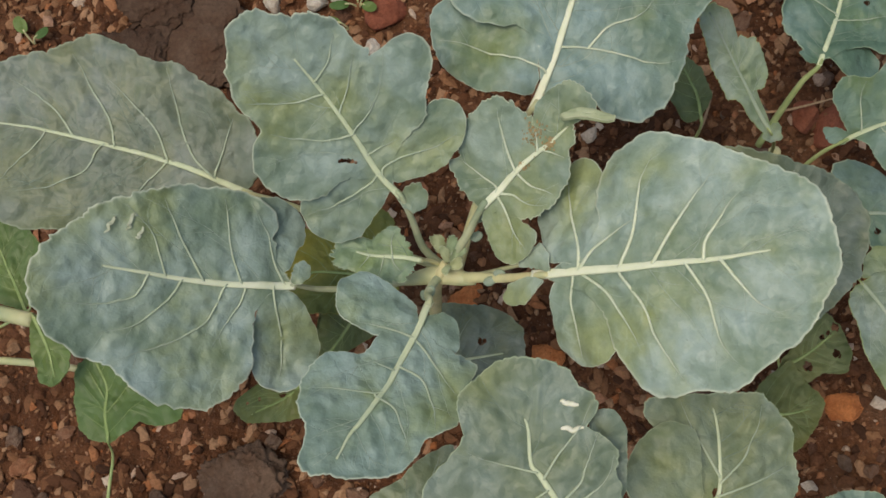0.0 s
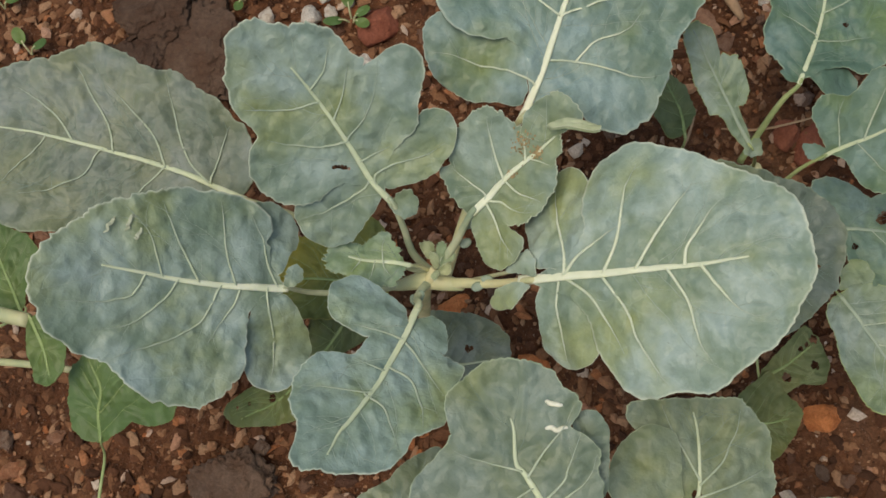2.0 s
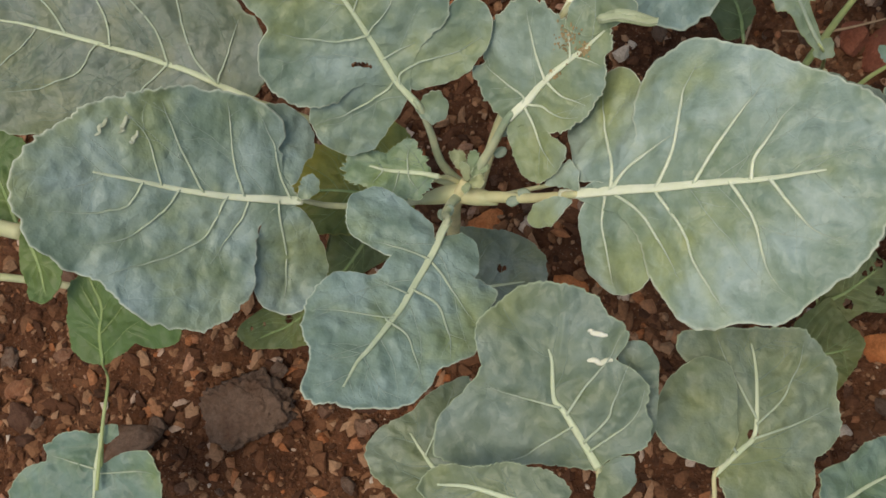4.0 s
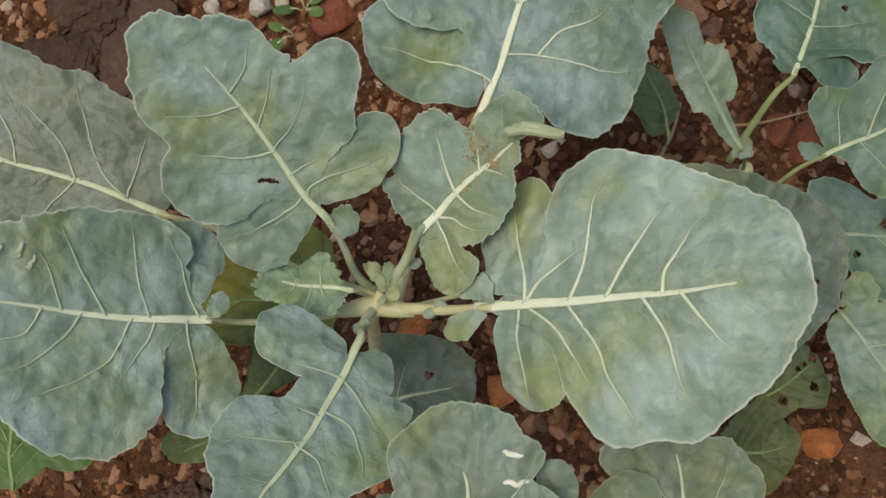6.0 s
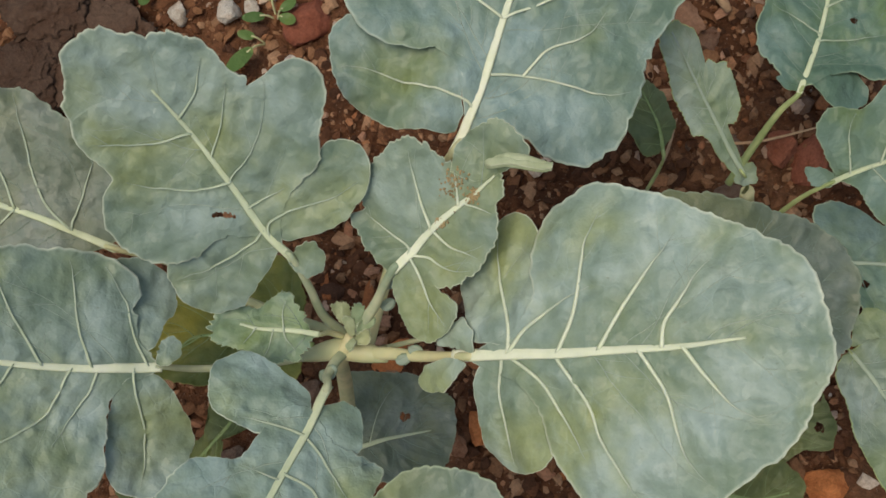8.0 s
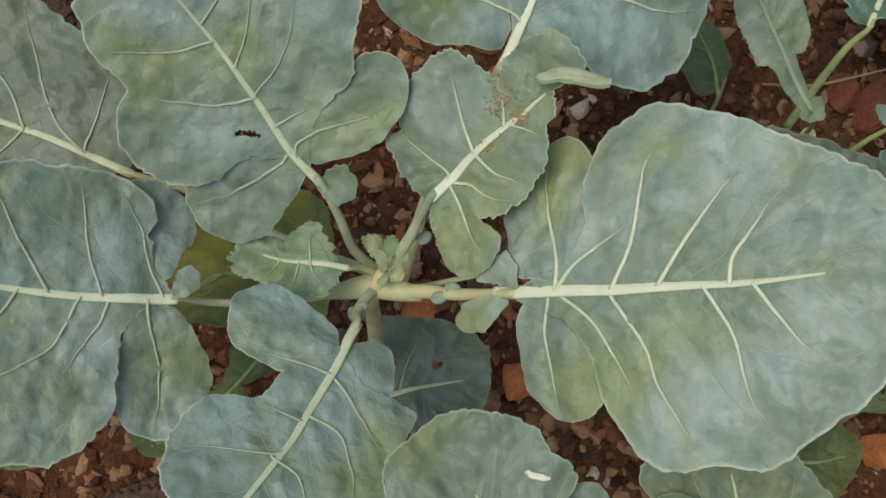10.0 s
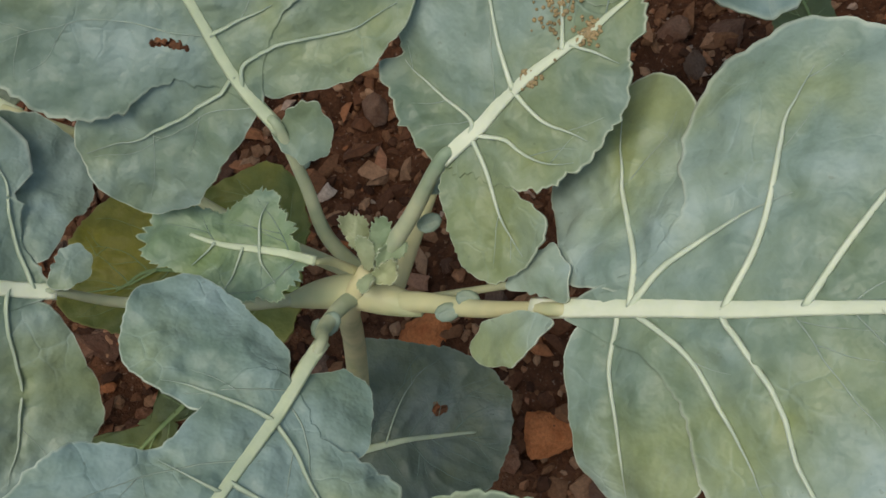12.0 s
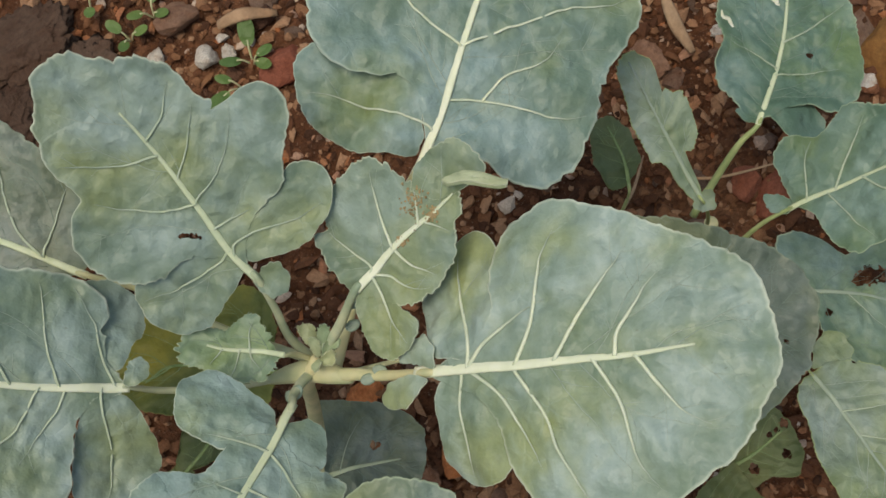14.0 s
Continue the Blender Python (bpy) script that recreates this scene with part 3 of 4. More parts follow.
add_leaf(broccoli, glaucous, at=(-20, 30, 299), heading=128.1, slope=(0.690, -0.366), bend=(1.51, 1.18, 1.48), rib=3.6,
         centre=(55, 1), outline=[51, 53, 54, 53, 52, 51, 50, 45, 42, 51, 57, 58, 55, 52, 47, 42, 37, 36, 37, 39, 48, 44, 42, 43, 46, 54, 56, 60, 65, 64, 53, 37, 35, 37, 39, 39, 40, 40, 41, 44],
         midrib=[0, 0, 16, 2, 37, 0, 60, -1, 80, 0], veins=[[16, -2, 14, -10, 9, -24], [17, 1, 16, 13, 20, 28], [37, 0, 44, 14, 52, 24], [38, -3, 39, -17, 45, -31, 54, -42], [50, -4, 54, -14, 59, -22], [68, -2, 68, -13, 72, -20], [61, 1, 67, 15, 76, 31], [28, 0, 24, -8, 22, -15]],
         lobes=[(-3.0, 8, -32, [11, 11, 12, 15, 21, 28, 30, 23, 18, 15, 14, 13, 14, 14, 15, 18, 21, 24, 26, 25, 22, 19, 14, 12]), (-6.0, 17, 29, [13, 15, 18, 25, 27, 26, 25, 22, 20, 17, 16, 16, 15, 16, 17, 21, 25, 30, 27, 23, 19, 16, 14, 13]), (-4.0, -5, -5, [7, 7, 8, 10, 9, 8, 8, 7, 7, 8, 7, 7, 7, 8, 8, 8, 9, 9, 8, 9, 7, 7, 6, 6])],
         stalk=[0, 0, 225, -14, 10, 250, -17, 21, 276], holes=[32.5, 15.5, 0.9, 32, 14, 1.1, 31, 12.5, 1.0, 29.5, 11, 1.3, 28.5, 9.6, 1.2, 27, 8.5, 0.9], scars=[], notches=[(57, -33, 4.5), (68, 40, 4)], stalk_look=waxy_stalk_mat, label='lobed blue-green leaf with blistered blade')
add_leaf(broccoli, glaucous, at=(28, 24, 293), heading=31.9, slope=(0.592, 0.212), bend=(-0.08, 0.15, 2.05), rib=4.7,
         centre=(28, 6), outline=[32, 27, 24, 24, 24, 26, 28, 32, 34, 36, 36, 36, 36, 36, 35, 37, 40, 36, 35, 33, 32, 31, 29, 29, 28, 29, 30, 31, 33, 33, 33, 34, 34, 34, 35, 33, 32, 34, 37, 38],
         midrib=[0, 0, 12, 0, 23, 1, 39, 1, 52, 0, 62, 0], veins=[[12, 3, 9, 12, 6, 21], [28, 2, 28, 13, 32, 25], [28, -1, 28, -10, 32, -17], [11, -2, 9, -11, 7, -20], [42, 1, 45, 7, 47, 11], [45, 0, 48, -6], [11, -2, 17, -7, 19, -12]],
         lobes=[(-1.2, 4, -22, [9, 9, 10, 12, 15, 19, 21, 20, 18, 15, 13, 13, 13, 14, 16, 17, 18, 18, 18, 18, 18, 17, 13, 10]), (0.8, 66, 10, [13, 12, 12, 12, 11, 11, 11, 12, 14, 16, 17, 19, 17, 15, 14, 12, 11, 11, 12, 14, 18, 19, 16, 14])],
         stalk=[0, 0, 230, 3, 3, 248, 16, 13, 270], holes=[], scars=[45, 10, -7, 49, 0, -3, 31, 0, -2.5], label='small crinkled grey-green leaf with rolled tip', ripple=0.004, frill=0.1, notches=[(8, -15, 3), (5, 29, 3)], stalk_look=waxy_stalk_mat)
add_leaf(broccoli, glaucous, at=(58, 81, 296), heading=69.1, slope=(0.203, 0.335), bend=(0.00, 0.00, 0.00), rib=4.6,
         centre=(93, -6), outline=[75, 72, 71, 70, 70, 72, 76, 79, 84, 87, 90, 90, 89, 88, 88, 81, 69, 57, 57, 66, 83, 73, 77, 88, 93, 91, 86, 78, 72, 69, 71, 75, 79, 82, 85, 88, 90, 87, 82, 79],
         midrib=[0, 0, 28, -3, 68, -3, 104, -3, 128, -2, 149, 0], veins=[[25, 2, 25, 21, 24, 40], [67, -2, 77, 25, 91, 41, 97, 58], [104, 0, 114, 18, 122, 27], [72, -4, 89, -26, 106, -45, 113, -58], [108, -2, 118, -26, 121, -37], [39, -3, 47, -20, 52, -52], [47, -20, 63, -27, 71, -37]],
         lobes=[(-8.0, 26, 37, [26, 26, 28, 31, 35, 37, 35, 32, 30, 28, 26, 25, 25, 26, 27, 30, 37, 37, 33, 32, 29, 27, 27, 27])],
         stalk=[0, 0, 210, 20, 45, 240, 42, 75, 262], holes=[], scars=[99, 51, 4, 123, -44, 4], label='large flat blue-green leaf with branching veins')
add_leaf(broccoli, glaucous, at=(-6, -29, 278), heading=-110.4, slope=(0.600, -0.320), bend=(-0.10, 0.60, 0.50), rib=4.2,
         centre=(65, 5), outline=[48, 46, 44, 44, 42, 39, 36, 32, 34, 37, 41, 40, 40, 42, 47, 51, 48, 44, 42, 43, 48, 53, 50, 44, 36, 31, 31, 36, 41, 43, 44, 45, 44, 44, 43, 42, 45, 54, 55, 50],
         midrib=[0, 0, 20, 2, 39, 2, 59, 2, 82, -1, 91, -3, 105, -3], veins=[[28, 0, 26, -6, 27, -19], [46, 2, 48, 17, 58, 27], [65, -2, 69, -17], [50, 2, 48, -16], [66, -1, 69, 11, 77, 19], [27, 3, 31, 11, 36, 18]],
         lobes=[(-1.2, 15, -26, [17, 18, 20, 23, 24, 23, 25, 24, 20, 17, 15, 15, 16, 17, 20, 23, 24, 25, 23, 22, 21, 20, 18, 17]), (-1.5, 18, 14, [12, 13, 13, 15, 15, 14, 12, 11, 11, 11, 12, 13, 13, 14, 13, 13, 14, 13, 12, 12, 12, 13, 12, 12])],
         stalk=[0, 0, 230, -7, -10, 248, -10, -22, 262], holes=[], scars=[], label='blue-green leaf with notched rim and pale midrib', stalk_look=waxy_stalk_mat)
add_leaf(broccoli, deep_green, at=(-13, -2, 268), heading=172.6, slope=(0.190, -0.021), bend=(0.00, 0.00, 0.00), rib=2.3,
         centre=(27, 1), outline=[27, 27, 25, 23, 18, 16, 15, 15, 15, 15, 16, 18, 19, 18, 18, 19, 22, 23, 24, 24, 24, 22, 21, 21, 21, 20, 21, 23, 21, 17, 15, 14, 12, 11, 13, 15, 18, 22, 25, 27],
         midrib=[0, 0, 15, 0, 29, 1, 39, 0], veins=[[18, 0, 16, 4, 13, 7], [24, 1, 23, 7], [32, 1, 34, 7], [19, 0, 19, -9, 18, -15]],
         lobes=[],
         stalk=[0, 0, 238, -10, 1, 256], holes=[], scars=[], label='small young leaf with frilled pale rim', ripple=0.007, frill=0.2)
add_leaf(broccoli, aged_shaded, at=(-126, 49, 260), heading=164.9, slope=(0.218, -0.216), bend=(0.00, 0.00, 0.00), rib=3.6,
         centre=(102, -8), outline=[93, 93, 94, 92, 90, 86, 81, 75, 69, 63, 59, 56, 54, 53, 54, 56, 60, 66, 75, 90, 103, 104, 102, 92, 83, 76, 72, 65, 60, 61, 62, 64, 64, 61, 60, 63, 68, 73, 80, 89],
         midrib=[0, 0, 24, -3, 55, -6, 90, -6, 128, -5, 146, -4, 172, 0], veins=[[24, -4, 23, -24, 22, -36], [24, -5, 39, -12, 51, -28, 58, -41], [55, -6, 67, -23, 83, -34], [90, -7, 97, -22, 112, -37], [118, -5, 129, -17, 141, -23], [55, -4, 64, 7, 70, 20], [100, -2, 106, 13, 123, 27], [137, 1, 148, 19]],
         lobes=[],
         stalk=[-8, 6, 215, -60, 25, 222, -100, 45, 235], holes=[], scars=[], label='broad shaded grey-green leaf below the others')
add_leaf(broccoli, aged_shaded, at=(-22, -47, 133), heading=16.0, slope=(-0.483, 0.060), bend=(0.00, 0.00, 0.00), rib=2.4,
         centre=(29, 8), outline=[34, 36, 35, 35, 34, 33, 33, 33, 33, 33, 34, 36, 39, 43, 39, 35, 33, 31, 30, 30, 31, 32, 33, 35, 37, 37, 37, 36, 35, 35, 35, 35, 36, 37, 36, 35, 34, 34, 34, 34],
         midrib=[0, 0, 14, 1, 27, 1, 46, 0], veins=[[11, 1, 16, 13]],
         lobes=[],
         stalk=[-21, -17, 160, -22, -33, 145], holes=[33, 12, 3], scars=[], label='low dark green leaf with a small hole')
add_leaf(broccoli, aged_shaded, at=(149, 39, 199), heading=-4.6, slope=(-0.312, 0.305), bend=(0.00, 0.00, 0.00), rib=2.0,
         centre=(64, -5), outline=[62, 63, 64, 62, 61, 57, 55, 52, 50, 50, 51, 52, 54, 58, 64, 72, 68, 65, 62, 59, 58, 57, 55, 55, 56, 57, 56, 56, 57, 60, 58, 58, 59, 60, 58, 58, 58, 59, 62, 61],
         midrib=[0, 0, 34, -3, 69, -3, 100, 0], veins=[[51, -3, 65, 23], [69, -3, 91, -28]],
         lobes=[],
         stalk=[6, 0, 210, 50, 10, 205, 100, 20, 200], holes=[108, -12, 1.5], scars=[], label='lower blue-green leaf under the largest leaf')
add_leaf(broccoli, yellow, at=(-42, 13, 158), heading=-179.8, slope=(-0.068, 0.094), bend=(0.00, 0.00, 0.00), rib=2,
         centre=(57, -13), outline=[59, 60, 61, 59, 50, 45, 41, 39, 37, 36, 36, 37, 39, 43, 47, 53, 58, 56, 54, 51, 50, 51, 52, 54, 57, 56, 56, 52, 43, 37, 33, 30, 31, 33, 37, 42, 50, 56, 57, 58],
         midrib=[0, 0, 28, -4, 72, -9, 91, 0], veins=[[72, -9, 84, -3, 97, 0]],
         lobes=[],
         stalk=[], holes=[], scars=[], label='low yellowing leaf under the crown')
add_leaf(broccoli, yellowing, at=(-75, -1, 147), heading=-145.0, slope=(-0.487, 0.014), bend=(0.00, 0.00, 0.00), rib=2,
         centre=(61, 5), outline=[68, 57, 51, 45, 41, 38, 37, 37, 28, 23, 19, 17, 16, 15, 15, 15, 15, 16, 58, 64, 63, 62, 63, 57, 54, 5, 5, 4, 4, 4, 4, 4, 4, 5, 6, 7, 8, 12, 70, 75],
         midrib=[0, 0, 35, 7, 87, 11, 125, 0], veins=[[67, 8, 81, 24], [21, 4, 27, -12]],
         lobes=[],
         stalk=[], holes=[93, 6, 3, 112, -4, 1.5, 123, -9, 1.5], scars=[], label='old yellowing leaf near the soil')
add_leaf(front_plant, olive, at=(76, -162, 296), heading=112.7, slope=(0.240, -0.016), bend=(0.00, 0.00, 0.00), rib=3.4,
         centre=(46, 8), outline=[49, 47, 47, 46, 41, 36, 34, 37, 43, 54, 61, 66, 60, 52, 47, 42, 39, 38, 39, 40, 43, 47, 46, 50, 56, 56, 51, 50, 49, 42, 39, 48, 49, 47, 51, 51, 51, 51, 51, 51],
         midrib=[0, 0, 14, 2, 32, 5, 40, 7, 56, 1, 63, 0], veins=[[31, 3, 38, -8, 42, -16], [17, 1, 20, -13, 25, -18], [23, 5, 21, 20], [10, 1, 13, -17], [35, 6, 43, 18]],
         lobes=[(-12.0, 29, -34, [24, 16, 13, 11, 11, 10, 11, 12, 14, 20, 24, 26, 22, 15, 12, 11, 10, 10, 11, 13, 17, 20, 24, 24]), (-4.0, -8, -6, [9, 9, 9, 9, 9, 10, 11, 14, 12, 11, 10, 11, 9, 9, 9, 9, 10, 10, 10, 12, 14, 12, 11, 10])],
         stalk=[75, -270, 200, 78, -230, 250, 78, -200, 280], holes=[], notches=[(46, -29, 3)], scars=[61, -25, 5, 48, -21, 5], label='grey-green leaf with insect scars')
add_leaf(front_plant, olive, at=(137, -163, 238), heading=73.1, slope=(-0.028, 0.283), bend=(0.00, 0.00, 0.00), rib=2.6,
         centre=(41, -18), outline=[49, 47, 47, 47, 48, 51, 55, 61, 60, 41, 36, 33, 31, 29, 29, 29, 32, 40, 47, 53, 56, 59, 58, 57, 55, 50, 43, 36, 38, 39, 41, 41, 41, 40, 41, 45, 47, 47, 49, 51],
         midrib=[0, 0, 17, -10, 27, -15, 46, -11, 65, -5, 75, 0], veins=[[35, -14, 50, -24, 61, -26], [37, -14, 49, -1, 54, 4], [17, -8, 24, 4, 30, 14], [26, -16, 37, -31, 43, -38]],
         lobes=[(6.0, 29, 17, [30, 30, 27, 25, 24, 23, 23, 23, 25, 26, 26, 26, 26, 27, 30, 29, 26, 24, 21, 20, 21, 23, 27, 31])],
         stalk=[85, -270, 190, 110, -220, 210, 135, -185, 225], holes=[27, -14, 3], scars=[], label='smaller rounded grey-green leaf')
add_leaf(front_plant, olive, at=(61, -186, 329), heading=166.7, slope=(0.079, -0.030), bend=(0.00, 0.00, 0.00), rib=3,
         centre=(34, 0), outline=[36, 36, 31, 28, 26, 25, 25, 25, 23, 21, 20, 19, 19, 19, 20, 22, 24, 25, 26, 27, 30, 33, 36, 35, 32, 28, 24, 21, 20, 19, 18, 17, 16, 16, 17, 18, 20, 25, 30, 34],
         midrib=[0, 0, 23, -2, 46, -3, 62, 0], veins=[],
         lobes=[],
         stalk=[75, -270, 200, 70, -240, 290], holes=[], scars=[], label='ruffled young leaf at the front', ripple=0.005, frill=0.08)
add_leaf(front_plant, olive, at=(-10, -175, 219), heading=128.3, slope=(-0.090, 0.092), bend=(0.00, 0.00, 0.00), rib=2.5,
         centre=(29, -7), outline=[22, 23, 24, 27, 31, 35, 38, 40, 39, 39, 37, 36, 36, 37, 35, 33, 31, 30, 29, 28, 28, 29, 31, 30, 29, 30, 31, 33, 36, 38, 38, 40, 42, 43, 37, 33, 29, 26, 24, 22],
         midrib=[0, 0, 21, 1, 41, 0], veins=[[25, 1, 34, -16]],
         lobes=[],
         stalk=[65, -270, 180, 50, -220, 200], holes=[], scars=[], label='lower green leaf beneath the front leaves')
add_leaf(front_plant, deep_green, at=(211, -186, 121), heading=28.2, slope=(-0.397, 0.054), bend=(0.00, 0.00, 0.00), rib=2.5,
         centre=(45, 0), outline=[41, 43, 40, 36, 34, 32, 30, 28, 27, 26, 25, 24, 25, 25, 28, 33, 39, 39, 41, 42, 42, 43, 40, 36, 33, 32, 31, 29, 27, 25, 25, 25, 25, 26, 29, 32, 37, 42, 41, 41],
         midrib=[0, 0, 37, 2, 73, 0], veins=[],
         lobes=[],
         stalk=[110, -270, 100, 190, -220, 100], holes=[69, -2, 2.5], scars=[], label='dim green leaf close to the soil')
add_leaf(right_plant, deep_green, at=(261, 173, 121), heading=74.4, slope=(-0.045, 0.172), bend=(0.00, 0.00, 0.00), rib=3.0,
         centre=(77, -6), outline=[74, 77, 75, 72, 70, 64, 58, 53, 49, 48, 47, 47, 45, 44, 49, 58, 64, 66, 69, 74, 70, 62, 59, 60, 68, 69, 67, 62, 58, 53, 50, 49, 48, 48, 49, 51, 52, 54, 59, 67],
         midrib=[0, 0, 39, -5, 70, -6, 105, -3, 136, 0], veins=[[66, -7, 76, -19, 89, -29], [39, -5, 46, -24], [44, -7, 50, 8]],
         lobes=[(-6.0, 13, -25, [15, 14, 15, 18, 17, 18, 20, 19, 16, 15, 15, 15, 16, 16, 16, 17, 17, 19, 19, 19, 17, 16, 16, 16]), (-2.0, 6, 7, [6, 6, 7, 7, 7, 8, 9, 7, 6, 6, 6, 6, 6, 6, 6, 7, 9, 7, 7, 7, 7, 8, 6, 6])],
         stalk=[222, 136, 55, 236, 152, 82, 250, 166, 108], stalk_wide=1.25, holes=[61, -25, 2.2], scars=[72, 33, 6, 94, 4, 3], label='toothed green leaf with a small hole', stalk_look=green_stalk_mat)
add_leaf(right_plant, deep_green, at=(267, 101, 157), heading=8.7, slope=(0.758, -0.035), bend=(0.00, 0.00, 0.00), rib=2.6,
         centre=(39, 3), outline=[40, 39, 38, 38, 38, 38, 38, 39, 40, 42, 43, 39, 36, 37, 50, 52, 49, 44, 41, 38, 37, 35, 32, 32, 34, 37, 41, 44, 47, 43, 42, 41, 39, 39, 42, 45, 46, 43, 42, 41],
         midrib=[0, 0, 14, 1, 27, 1, 45, 2, 68, 0], veins=[[27, 0, 31, 12, 38, 22], [21, -2, 28, -21], [12, 0, 13, 19], [39, 2, 45, -9, 55, -18]],
         lobes=[(-2.0, -5, 6, [6, 5, 5, 5, 5, 6, 6, 7, 10, 9, 7, 6, 6, 5, 6, 6, 6, 6, 6, 8, 9, 8, 8, 8])],
         stalk=[205, 82, 60, 232, 91, 95, 252, 98, 138], holes=[], scars=[], label='veined blue-green leaf of the neighbouring plant', stalk_look=green_stalk_mat)
add_leaf(right_plant, pale_rim, at=(214, 100, 180), heading=121.5, slope=(0.688, -0.008), bend=(0.00, 0.00, 0.00), rib=2.0,
         centre=(47, 0), outline=[36, 35, 31, 25, 21, 19, 18, 17, 17, 16, 16, 16, 17, 18, 20, 23, 23, 24, 30, 42, 47, 23, 23, 23, 23, 22, 21, 20, 19, 19, 19, 19, 20, 17, 17, 19, 20, 25, 31, 35],
         midrib=[0, 0, 21, 1, 47, 1, 79, 0], veins=[],
         lobes=[(-30.0, 0, -1, [6, 5, 5, 5, 6, 8, 8, 7, 6, 6, 5, 5, 5, 6, 7, 7, 6, 6, 7, 7, 7, 6, 6, 5])],
         stalk=[233, 133, 40, 221, 106, 140], holes=[], scars=[], label='narrow upright leaf with yellowish rim', notches=[(58, -9, 4), (12, 8, 3)], ripple=0.004, frill=0.08, stalk_look=green_stalk_mat)
add_leaf(right_plant, deep_green, at=(298, 77, 54), heading=-8.2, slope=(-0.231, 0.014), bend=(0.00, 0.00, 0.00), rib=1.8,
         centre=(35, 1), outline=[48, 49, 47, 46, 46, 48, 47, 47, 47, 40, 36, 33, 32, 32, 40, 55, 65, 70, 63, 51, 37, 34, 35, 36, 38, 40, 41, 44, 45, 47, 48, 50, 50, 50, 51, 51, 51, 53, 51, 49],
         midrib=[0, 0, 27, 3, 48, 2, 62, 0], veins=[[23, 3, 35, -7]],
         lobes=[],
         stalk=[241, 122, 30, 270, 97, 50], holes=[37, 17, 7, 47, 19, 6, 30, 13, 4, 52, 21, 3, 11, -13, 2.5], scars=[], label='dull eaten leaf near the soil', stalk_look=green_stalk_mat)
add_leaf(right_plant, pale_rim, at=(272, 4, 138), heading=-63.4, slope=(0.255, 0.007), bend=(0.00, 0.00, 0.00), rib=1.8,
         centre=(48, 3), outline=[48, 46, 42, 40, 37, 35, 34, 33, 32, 32, 32, 32, 34, 36, 40, 45, 46, 48, 48, 49, 48, 48, 47, 43, 37, 32, 31, 30, 30, 30, 30, 31, 33, 37, 41, 45, 48, 49, 50, 51],
         midrib=[0, 0, 28, 1, 58, 0, 72, 0], veins=[[28, 1, 33, 14], [44, 0, 51, 9]],
         lobes=[(-3.0, -6, 18, [10, 11, 12, 12, 13, 12, 11, 12, 12, 12, 12, 12, 10, 10, 10, 11, 11, 11, 13, 16, 12, 10, 9, 9])],
         stalk=[242, 113, 30, 252, 64, 80, 262, 26, 120], holes=[6, 25, 2], scars=[], label='oval leaf with light green rim', stalk_look=green_stalk_mat)
add_leaf(right_plant, yellowing, at=(227, -41, 43), heading=32.0, slope=(0.149, 0.166), bend=(0.00, 0.00, 0.00), rib=2,
         centre=(28, -6), outline=[26, 27, 28, 29, 31, 30, 25, 21, 19, 17, 17, 16, 16, 17, 18, 19, 21, 25, 27, 32, 35, 33, 32, 27, 24, 20, 17, 16, 15, 15, 17, 19, 23, 26, 25, 25, 26, 26, 25, 25],
         midrib=[0, 0, 23, -2, 48, 0], veins=[],
         lobes=[],
         stalk=[244, 104, 30, 229, 26, 35], holes=[51, 3, 3, 45, 2, 2, 41, -14, 3, 18, -10, 3.5, 39, 2, 2, 3, -16, 3], scars=[], label='insect-eaten yellow-green leaf on the soil', stalk_look=green_stalk_mat)
add_leaf(right_plant, yellowing, at=(199, -72, 50), heading=-0.6, slope=(0.000, -0.000), bend=(0.00, 0.00, 0.00), rib=2,
         centre=(29, 0), outline=[27, 29, 28, 27, 26, 26, 27, 29, 32, 37, 33, 30, 28, 27, 26, 26, 25, 26, 27, 29, 27, 26, 25, 25, 25, 27, 29, 32, 33, 33, 34, 32, 30, 28, 26, 25, 25, 25, 25, 26],
         midrib=[0, 0, 26, -4, 47, 0], veins=[],
         lobes=[],
         stalk=[], holes=[], scars=[], label='old green leaf lying on the soil', stalk_look=green_stalk_mat)
add_leaf(right_plant, yellowing, at=(179, 156, 63), heading=102.7, slope=(-0.162, 0.008), bend=(0.00, 0.00, 0.00), rib=2,
         centre=(32, 2), outline=[30, 30, 28, 24, 21, 19, 17, 16, 16, 15, 16, 16, 18, 18, 19, 20, 23, 28, 32, 31, 29, 26, 24, 23, 21, 21, 20, 19, 17, 17, 16, 16, 17, 18, 20, 22, 23, 25, 28, 31],
         midrib=[0, 0, 24, -3, 54, 0], veins=[],
         lobes=[],
         stalk=[170, 149, 10, 177, 153, 45], holes=[], scars=[], label='small olive leaf near the soil', stalk_look=green_stalk_mat)
add_leaf(left_plant, fresh, at=(-242, -102, 194), heading=92.9, slope=(0.445, -0.161), bend=(0.00, 0.00, 0.00), rib=1.8,
         centre=(28, -15), outline=[31, 31, 32, 33, 34, 34, 36, 36, 35, 35, 36, 36, 38, 39, 38, 37, 34, 32, 28, 25, 23, 22, 21, 21, 21, 28, 36, 43, 48, 47, 38, 34, 31, 29, 28, 27, 27, 28, 30, 32],
         midrib=[0, 0, 17, -1, 35, -6, 54, 0], veins=[[28, -5, 43, 4], [20, -5, 34, -23]],
         lobes=[],
         stalk=[-260, -182, 150, -257, -136, 155, -251, -110, 165], holes=[], scars=[], label='fresh green leaf shaded by a larger leaf', stalk_look=green_stalk_mat)
